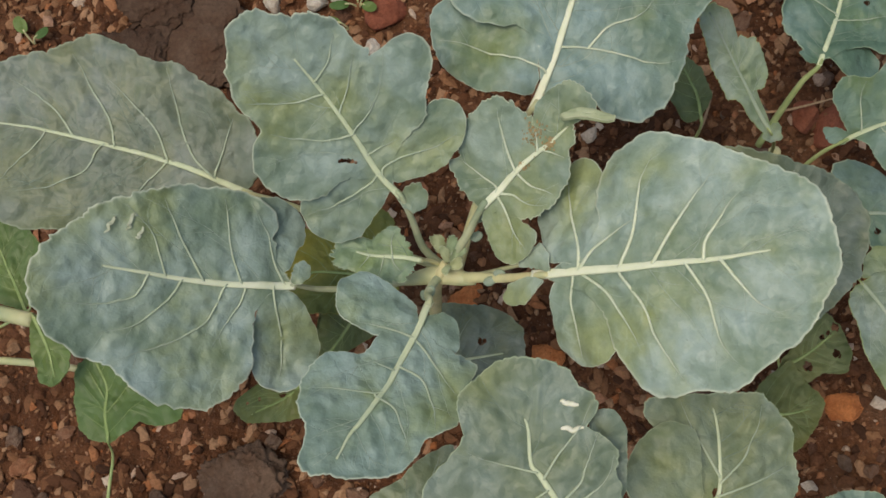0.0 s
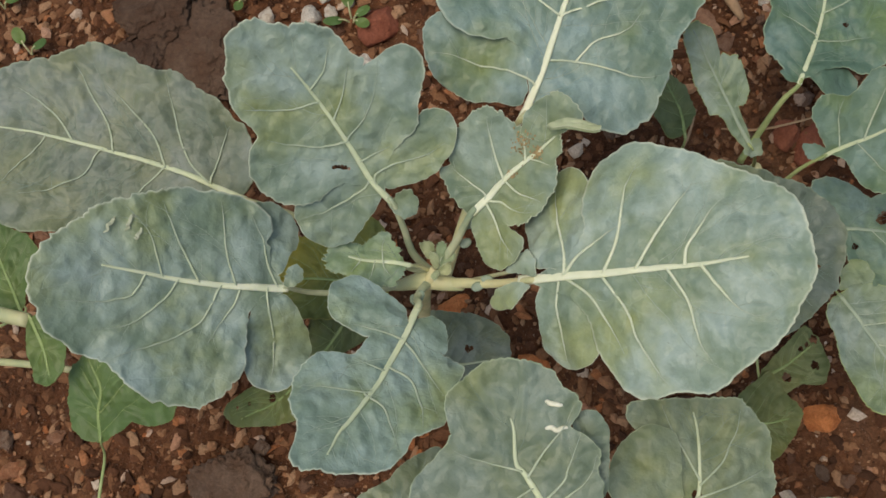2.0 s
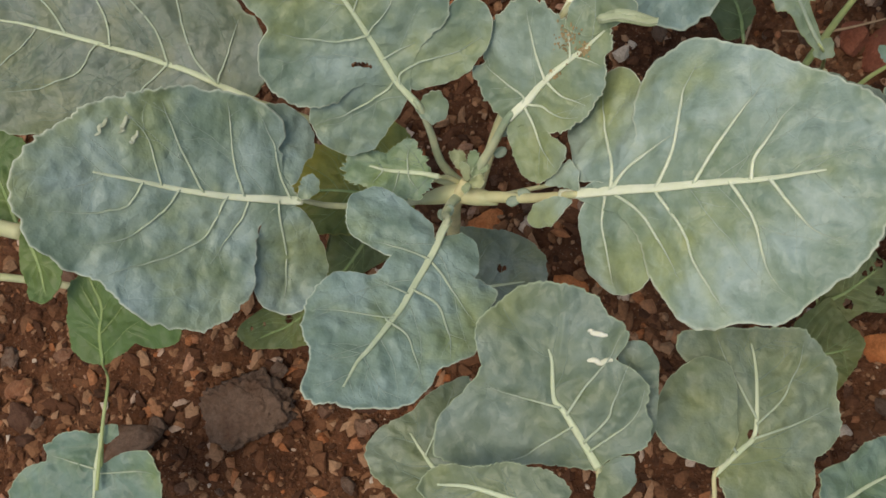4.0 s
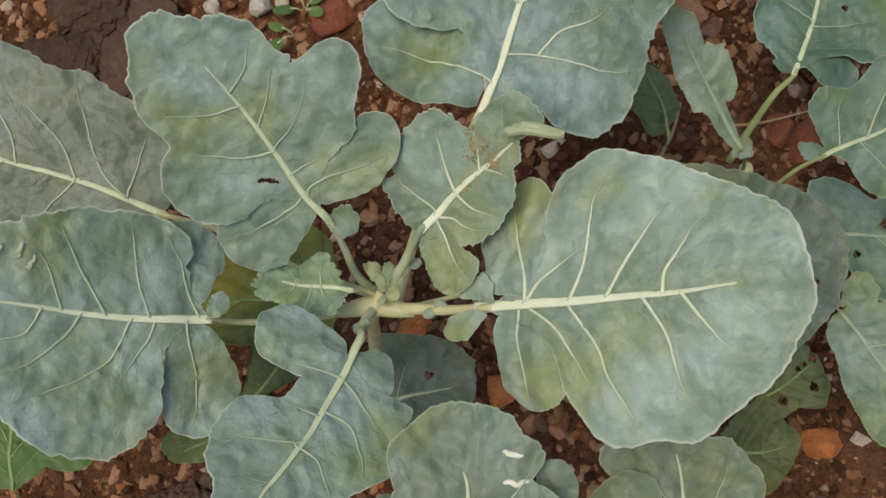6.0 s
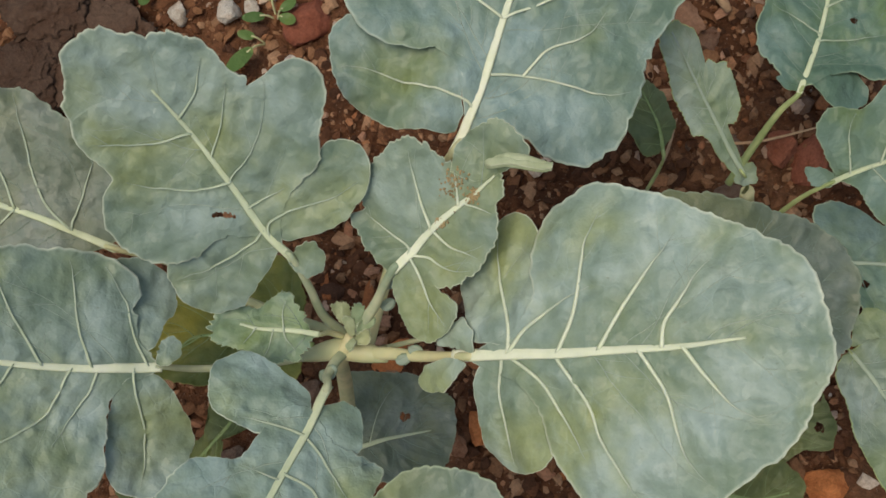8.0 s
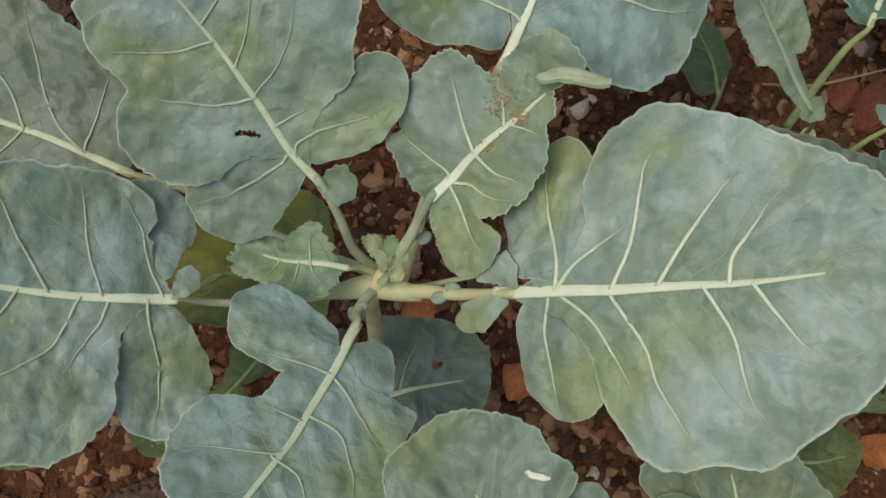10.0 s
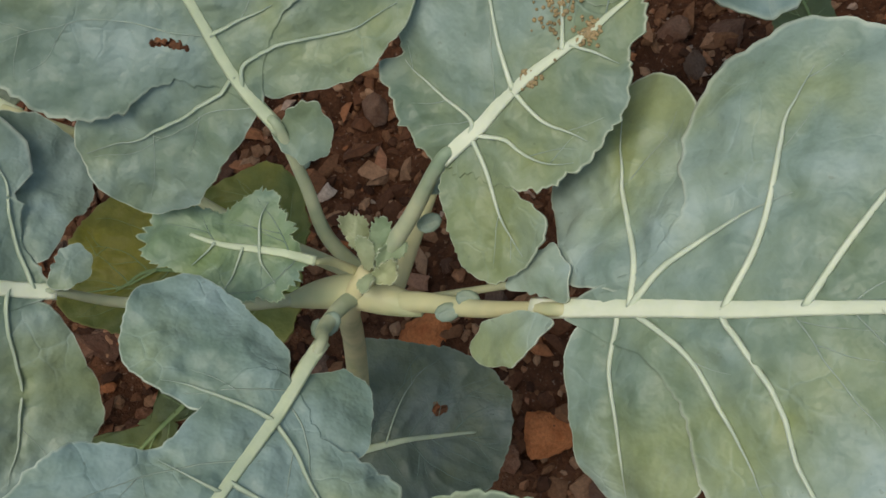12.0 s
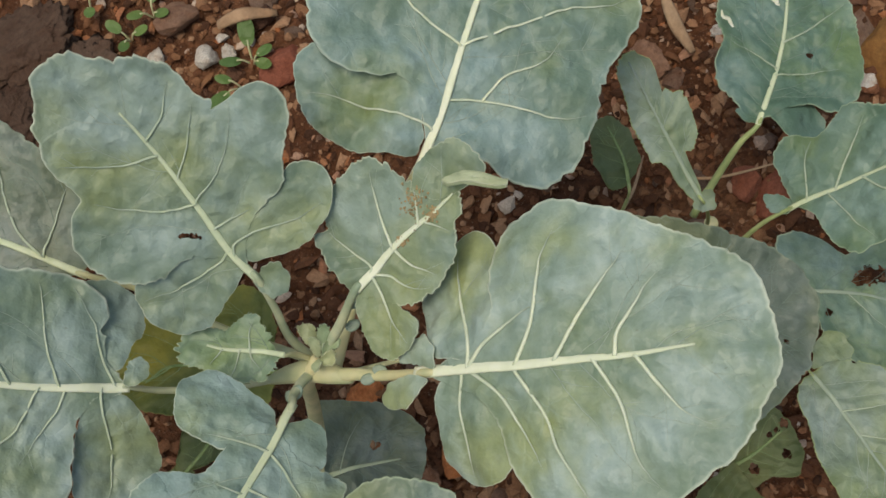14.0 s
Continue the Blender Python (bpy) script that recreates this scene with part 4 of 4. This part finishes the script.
add_leaf(left_plant, fresh, at=(-276, -24, 247), heading=-72.5, slope=(-0.313, 0.038), bend=(0.00, 0.00, 0.00), rib=1.8,
         centre=(24, 3), outline=[21, 19, 19, 18, 16, 15, 15, 15, 15, 15, 14, 14, 14, 15, 16, 17, 18, 19, 21, 24, 24, 24, 20, 17, 15, 14, 13, 13, 13, 13, 13, 13, 14, 15, 16, 19, 22, 22, 23, 23],
         midrib=[0, 0, 22, 2, 41, 0], veins=[],
         lobes=[],
         stalk=[-460, -55, 130, -360, -25, 210, -287, -22, 243], holes=[], scars=[], label='small bright green leaf', stalk_look=green_stalk_mat)
add_leaf(left_plant, fresh, at=(-307, -11, 200), heading=117.8, slope=(0.000, 0.000), bend=(0.00, 0.00, 0.00), rib=2,
         centre=(43, 2), outline=[35, 37, 41, 35, 31, 28, 26, 26, 25, 26, 27, 29, 32, 30, 29, 29, 29, 30, 32, 35, 40, 38, 33, 30, 28, 27, 27, 28, 29, 31, 30, 29, 29, 29, 28, 28, 29, 31, 32, 33],
         midrib=[0, 0, 29, 0, 59, 0], veins=[],
         lobes=[],
         stalk=[-460, -55, 120, -360, -30, 185], holes=[], scars=[], label='dark green leaf of the neighbouring plant', stalk_look=green_stalk_mat)
add_leaf(left_plant, deep_green, at=(-261, -144, 147), heading=-96.0, slope=(-0.171, -0.019), bend=(0.00, 0.00, 0.00), rib=2.6,
         centre=(39, -6), outline=[32, 33, 34, 34, 35, 37, 41, 46, 50, 52, 55, 54, 54, 53, 52, 42, 30, 22, 27, 37, 38, 39, 40, 41, 42, 42, 42, 35, 41, 48, 52, 57, 57, 52, 48, 46, 42, 37, 35, 33],
         midrib=[0, 0, 18, -1, 38, -1, 64, 0], veins=[[26, 0, 21, -23], [30, 0, 23, 23]],
         lobes=[(2.0, 0, 5, [7, 6, 6, 5, 6, 6, 8, 8, 8, 9, 8, 7, 6, 6, 6, 7, 7, 6, 6, 7, 8, 8, 8, 7])],
         stalk=[-270, -228, 120, -261, -163, 145], holes=[], scars=[], label='lobed grey-green leaf close to the soil', stalk_look=green_stalk_mat)

# rolled tip and frass on the small crinkled leaf, young leaves and buds of the crown
def at_plant(ob, points):
    return [Vector(p) - Vector(ob.location) for p in points]


def rolled_sheet(points, size, turns):
    """A leaf tip rolled up like a scroll along a line, open at its end."""
    bm = bmesh.new()
    rim = bm.verts.layers.float.new("rim")
    kin = bm.verts.layers.float.new("kin")
    line = smooth_path(points, 7)
    rows = []
    for k, q in enumerate(line):
        t = k / (len(line) - 1)
        ahead = (line[min(k + 1, len(line) - 1)] - line[max(k - 1, 0)]).normalized()
        side = ahead.cross(Vector((0, 0, 1))).normalized()
        up = side.cross(ahead)
        row = []
        for j in range(29):
            u = j / 28
            a = 0.9 + 2 * math.pi * turns * u
            r = size * (1.0 - 0.5 * u) * (0.8 + 0.25 * math.sin(3 * t + 0.5)) * (1 + 0.16 * noise.noise(Vector((14 * t, 2.5 * u, size * 900))))
            v = bm.verts.new(q + r * (math.cos(a) * side * 1.15 + math.sin(a) * up) + ahead * 0.0012 * math.sin(5 * u))
            v[rim] = 1.0 if j in (0, 28) or k == len(line) - 1 else 0.0
            v[kin] = 0.6
            row.append(v)
        rows.append(row)
    for a, b in zip(rows, rows[1:]):
        for j in range(28):
            bm.faces.new((a[j], a[j + 1], b[j + 1], b[j]))
    return bm


for name, points, size, turns in (("rolled_tip", [(0.079, 0.0595, 0.3375), (0.0805, 0.0585, 0.34), (0.087, 0.0583, 0.342), (0.0945, 0.0566, 0.343), (0.1016, 0.055, 0.342), (0.1063, 0.0555, 0.341)], 0.0021, 1.3),
                                  ("rolled_rim", [(0.0815, 0.0605, 0.3395), (0.088, 0.0602, 0.3425), (0.096, 0.0585, 0.3435), (0.104, 0.0565, 0.341)], 0.0015, 1.1)):
    thicken(part(name, rolled_sheet(at_plant(broccoli, points), size, turns), tender, broccoli, "rolled pale green leaf tip"), 0.0006)


def young_leaf(x, y, z, heading, tilt, length, width):
    """A small cupped leaf with a frilled rim at the crown."""
    radii = [0.5 * length * width / math.hypot(width * math.cos(2 * math.pi * k / 24), length * math.sin(2 * math.pi * k / 24)) * (1 + 0.12 * math.sin(7 * k)) for k in range(24)]
    LEAF_COUNT[0] += 1
    ob = part("young_leaf", blade(shape((length * 0.5, 0), radii), lambda a, b: 14.0 * b * b + tilt * a, LEAF_COUNT[0], 0.008, 0.4, 12, 80)[0], tender, broccoli)
    ob.matrix_basis = broccoli.matrix_basis.inverted() @ pose(x, y, z, 0, 0, heading)
    thicken(ob, 0.0006)


for x, y, z, heading, tilt, length, width in (
    (-0.001, 0.006, 0.256, 118, 0.35, 14, 10), (0.003, 0.003, 0.257, 70, 0.5, 14, 9), (0.005, 0.0, 0.256, 48, 0.5, 16, 8),
    (0.001, 0.0, 0.258, 100, 0.7, 10, 7), (0.003, -0.004, 0.255, 20, 0.4, 11, 8), (0.002, -0.002, 0.256, 250, 0.3, 9, 6)):
    young_leaf(x, y, z, heading, tilt, length * 0.82, width * 0.82)


def knob(x, y, z, r, heading):
    """A small round leaflet on a stalk."""
    bm = bmesh.new()
    bmesh.ops.create_icosphere(bm, subdivisions=2, radius=1.0)
    kin = bm.verts.layers.float.new("kin")
    for v in bm.verts:
        v.co = Vector((v.co.x * r, v.co.y * r * 0.75, v.co.z * r * 0.24 * (1 + 0.3 * v.co.x) + 0.3 * r * v.co.x**2))
        v[kin] = 0.8
    ob = part("leaflet", bm, glaucous, broccoli)
    ob.matrix_basis = broccoli.matrix_basis.inverted() @ pose(x, y, z, 10, 5, heading)


# the swollen top of the stem, where the stalks grow together
part("crown", tube(at_plant(broccoli, [(-0.03, -0.0085, 0.2385), (-0.018, -0.006, 0.2405), (-0.006, -0.005, 0.2425), (0.006, -0.0075, 0.2435), (0.018, -0.0105, 0.2445)]), lambda t: 0.0062 * math.sin(math.pi * (0.06 + 0.84 * t)) ** 0.7, 0.8, 6, 14), stalk_mat, broccoli, "cream swollen crown of the stem")


for x, y, z, r, heading in ((0.0275, -0.0135, 0.2555, 0.0042, 20), (0.034, -0.0095, 0.2575, 0.004, -10), (0.0205, 0.0135, 0.262, 0.0042, 30), (0.0245, 0.0225, 0.276, 0.005, 60),
                            (-0.0095, -0.0195, 0.2575, 0.0045, 60), (-0.0125, -0.0215, 0.256, 0.004, 120), (-0.0195, 0.029, 0.274, 0.004, 100)):
    knob(x, y, z, r, heading)


# pale stalk of the plant beside the bed, running under the leaves
part("stalk", tube(at_plant(left_plant, [(-0.46, -0.055, 0.125), (-0.37, -0.04, 0.165), (-0.30, -0.046, 0.19), (-0.25, -0.055, 0.2)]), lambda t: 0.0032 - 0.0008 * t, 1.0, 6, 10), stalk_mat, left_plant)


part("stalk", tube(at_plant(left_plant, [(-0.46, -0.03, 0.15), (-0.39, -0.01, 0.2), (-0.33, -0.014, 0.232), (-0.277, -0.0265, 0.246)]), lambda t: 0.0058 - 0.0008 * t, 0.9, 6, 12), stalk_mat, left_plant)


# ---- stones, clods and litter ----
def stone(name, x, y, size, label, material, seed, squash=0.6, sharp=0.45, turn=0.0, cuts=4, stretch=1.0, category="stone"):
    clod = category == "clod"
    ob = part(name, rock(seed, sharp, cuts + clod, 0.16 if clod else 0.05), material, None, label)
    ob.matrix_basis = pose(x, y, ground_height(x, y) + 0.24 * size * squash, random.uniform(-8, 8), random.uniform(-8, 8), turn) @ Matrix.Diagonal((size * stretch, size, size * squash, 1))
    return tagged(ob, category=category)


stone("brick_fragment", 0.281, -0.065, 0.031, "bright orange brick fragment on the soil", brick_mat, 3, 0.7, 0.25, 20, category="brick")
stone("stone", -0.089, 0.309, 0.046, "red-brown rounded stone in the soil", red_mat, 5, 0.55, 0.3)
stone("pebble", -0.201, 0.322, 0.02, "small whitish pebble on the soil", white_mat, 6, 0.8, 0.4)
stone("pebble", -0.157, 0.318, 0.024, "cream pebble with rough faces", white_mat, 7, 0.7, 0.5, 40)
stone("pebble", -0.139, 0.321, 0.017, "small whitish pebble on the soil", white_mat, 8, 0.7, 0.5, 10)
stone("pebble", -0.145, 0.335, 0.013, "small whitish pebble on the soil", white_mat, 18, 0.7, 0.5, 10)
stone("pebble", -0.104, 0.272, 0.02, "pale pebble half buried beside a leaf", white_mat, 9, 0.5, 0.4, 70)
stone("pebble", -0.152, 0.262, 0.018, "pale pebble half buried beside a leaf", white_mat, 19, 0.5, 0.5, 20)
stone("pebble", -0.2, 0.262, 0.02, "pale pebble half buried in soil", white_mat, 29, 0.5, 0.5, 20)
stone("pebble", 0.369, 0.258, 0.022, "pale grey pebble between rocks", white_mat, 10, 0.6, 0.4, 30)
stone("pebble", 0.262, 0.309, 0.016, "small whitish pebble on the soil", white_mat, 12, 0.6, 0.4, 30)
stone("rock", 0.398, 0.283, 0.066, "ochre rock at the edge of the bed", ochre_mat, 13, 0.7, 0.35, 70, stretch=1.25, category="rock")
stone("rock", 0.432, 0.238, 0.06, "dark rock at the edge of the bed", dark_mat, 14, 0.6, 0.35, 30, category="rock")
stone("rock", 0.37, 0.297, 0.05, "flat tan rock beside the ochre rock", clod_mat, 15, 0.35, 0.35, 70, stretch=1.5, category="rock")
stone("rock", 0.405, 0.215, 0.045, "dark rock at the edge of the bed", dark_mat, 16, 0.6, 0.35, 10, category="rock")
stone("stone", 0.224, 0.271, 0.026, "pinkish angular stone on bare soil", stone_mat, 21, 0.45, 0.45, 10)
stone("stone", 0.272, 0.182, 0.034, "reddish stone under a leaf stalk", red_mat, 22, 0.5, 0.4, 40)
stone("stone", 0.291, 0.172, 0.03, "orange-brown flat stone under a leaf", red_mat, 23, 0.3, 0.35, 60, stretch=1.4)
stone("stone", 0.238, 0.188, 0.022, "pinkish pebble on the soil", clod_mat, 24, 0.6, 0.4, 40)
stone("stone", 0.2, 0.29, 0.044, "grey-brown stone beside the twig", stone_mat, 25, 0.5, 0.35, 40)
stone("soil_clod", -0.207, -0.123, 0.066, "large grey-brown clod of dry soil", clod_mat, 31, 0.45, 0.4, 15, category="clod")
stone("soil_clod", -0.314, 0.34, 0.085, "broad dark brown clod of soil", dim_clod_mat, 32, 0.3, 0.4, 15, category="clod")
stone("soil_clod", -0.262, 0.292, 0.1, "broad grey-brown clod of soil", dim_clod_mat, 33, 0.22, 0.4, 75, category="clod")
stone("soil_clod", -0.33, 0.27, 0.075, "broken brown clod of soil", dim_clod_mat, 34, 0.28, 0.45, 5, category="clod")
stone("stone", -0.306, -0.144, 0.04, "pale pinkish stone beside a leaf", clod_mat, 35, 0.55, 0.45, 30, stretch=1.3)
stone("stone", -0.02, 0.03, 0.035, "orange-brown stone beneath the stem", brick_mat, 36, 0.5, 0.4, 20)
stone("stone", 0.045, -0.02, 0.03, "orange-brown stone beneath the stalks", brick_mat, 37, 0.4, 0.4, 60)
stone("stone", -0.11, 0.37, 0.028, "pinkish square stone on the soil", clod_mat, 38, 0.6, 0.3, 5)
stone("stone", -0.18, 0.355, 0.04, "grey-brown flat stone on the soil", stone_mat, 39, 0.4, 0.4, 45)


def litter(name, points, thick, label, flat=0.35):
    pts3 = [(x, y, ground_height(x, y) + z) for x, y, z in points]
    ob = part(name, tube(pts3, lambda t: thick * (0.6 + 0.5 * math.sin(3 * t + 0.3)), flat, 5, 8), straw_mat, None, label)
    return tagged(ob, category="litter")


litter("twig", [(0.222, 0.337, 0.012), (0.229, 0.313, 0.011), (0.24, 0.291, 0.01)], 0.0052, "dry brown twig lying on the soil", 0.6)
litter("dry_husk", [(-0.145, 0.342, 0.012), (-0.122, 0.346, 0.016), (-0.095, 0.35, 0.012)], 0.006, "curled dry straw-coloured husk", 0.35)
litter("straw", [(0.215, 0.185, 0.016), (0.25, 0.182, 0.02), (0.3, 0.19, 0.018)], 0.0011, "thin dry straw across the soil", 0.9)
litter("straw", [(0.17, 0.15, 0.012), (0.185, 0.175, 0.016), (0.195, 0.205, 0.012)], 0.0012, "thin dry straw across the soil", 0.9)


def weed(x, y, leaves, label):
    ob = thing("weed_seedling", x, y, ground_height(x, y), label, "weed", "weed seedlings")
    for heading, length, width, tilt in leaves:
        LEAF_COUNT[0] += 1
        radii = [1000 * length * width / math.sqrt((width * math.cos(2 * math.pi * k / 24)) ** 2 + (length * math.sin(2 * math.pi * k / 24)) ** 2) / 2 for k in range(24)]
        lf = part("leaf", blade(shape((length * 900, 0), radii), lambda a, b: tilt * a + 4 * b * b + 0.008, LEAF_COUNT[0], 0.0008, 0.02, 6, 36)[0], weed_mat, ob)
        lf.matrix_basis = pose(0, 0, 0.004, 0, 0, heading)
        thicken(lf, 0.0005)
        part("stalk", tube([(0, 0, -0.004), (length * 0.3, 0, tilt * length * 0.3 + 0.006), (length * 0.6, 0, tilt * length * 0.6 + 0.008)], lambda t: 0.0009, 1.0, 4, 6), stalk_mat, lf)


weed(-0.118, 0.312, [(95, 0.024, 0.014, 0.4), (-30, 0.016, 0.01, 0.3), (190, 0.018, 0.009, 0.2), (20, 0.015, 0.01, 0.3)], "tiny green weed seedling among pebbles")
weed(-0.128, 0.293, [(-125, 0.03, 0.013, 0.3), (170, 0.014, 0.008, 0.2)], "small weed with one long bright leaf")
weed(-0.206, 0.362, [(80, 0.018, 0.012, 0.3), (-20, 0.014, 0.01, 0.3), (200, 0.014, 0.009, 0.2)], "tiny green weed seedling in shade")
weed(-0.262, 0.372, [(60, 0.018, 0.012, 0.3), (-60, 0.014, 0.01, 0.3)], "tiny green weed seedling in shade")
weed(-0.225, 0.342, [(10, 0.014, 0.01, 0.3), (150, 0.014, 0.01, 0.3), (260, 0.012, 0.009, 0.2)], "tiny green weed seedling in shade")
weed(-0.441, 0.3, [(120, 0.018, 0.012, 0.3), (20, 0.016, 0.01, 0.2)], "tiny green weed seedling in soil")
weed(-0.475, 0.352, [(10, 0.02, 0.012, 0.3), (120, 0.014, 0.01, 0.2)], "tiny green weed seedling in soil")
weed(0.356, -0.088, [(60, 0.022, 0.014, 0.3), (150, 0.018, 0.012, 0.2), (-20, 0.016, 0.012, 0.3)], "bright green weed seedling in soil")


def loose_stones(count):
    """Single small stones, alike in shape, over the bare soil of the bed."""
    rng = random.Random(5)
    meshes = []
    for k in range(8):
        ob = part("stone", rock(50 + k, 0.7, 3), stone_mat if k % 4 else clod_mat, None, "small brown stone on the soil")
        tagged(ob, category="stone", group="small stones on the soil")
        meshes.append(ob)
    for k in range(count):
        ob = meshes[k] if k < len(meshes) else meshes[k % len(meshes)].copy()
        if k >= len(meshes):
            scene.collection.objects.link(ob)
        x, y = rng.uniform(-0.46, 0.44), rng.uniform(-0.2, 0.44)
        size = 0.008 + 0.018 * rng.random() ** 2.4
        ob.matrix_basis = pose(x, y, ground_height(x, y) + 0.12 * size, rng.uniform(-25, 25), rng.uniform(-25, 25), rng.uniform(0, 360)) @ Matrix.Diagonal((size * rng.uniform(0.8, 1.5), size, size * rng.uniform(0.4, 0.8), 1))


loose_stones(280)


def soil_crumbs(count):
    """Crumbs, grit and dry chips over the bed, too many to count."""
    rng = np.random.default_rng(7)
    shapes = []
    for k in range(6):
        bm = rock(80 + k, 0.9, 1)
        bm.verts.index_update()
        shapes.append((np.array([v.co[:] for v in bm.verts]), [[v.index for v in f.verts] for f in bm.faces]))
        bm.free()
    verts, faces, total = [], [], 0
    for k in range(count):
        co, fs = shapes[k % 6]
        x, y = rng.uniform(-0.56, 0.52), rng.uniform(-0.32, 0.52)
        size = 0.003 + 0.011 * rng.random() ** 2.5
        a, c = rng.uniform(0, 2 * math.pi), rng.uniform(0.6, 2.2)
        turn = np.array([[math.cos(a), -math.sin(a), 0], [math.sin(a), math.cos(a), 0], [0, 0, 1]])
        tip = rng.uniform(-0.5, 0.5)
        lean = np.array([[1, 0, 0], [0, math.cos(tip), -math.sin(tip)], [0, math.sin(tip), math.cos(tip)]])
        p = (co * (size * c, size, size * rng.uniform(0.35, 0.9))) @ lean.T @ turn.T + (x, y, ground_height(x, y) + 0.15 * size)
        verts.append(p)
        faces += [[i + total for i in f] for f in fs]
        total += len(co)
    mesh = bpy.data.meshes.new("soil_crumbs")
    mesh.from_pydata(np.concatenate(verts).tolist(), [], faces)
    mesh.materials.append(crumb_mat)
    tagged(new("soil_crumbs", mesh), "loose red-brown soil crumbs and grit", "soil", kind="stuff")


soil_crumbs(26000)
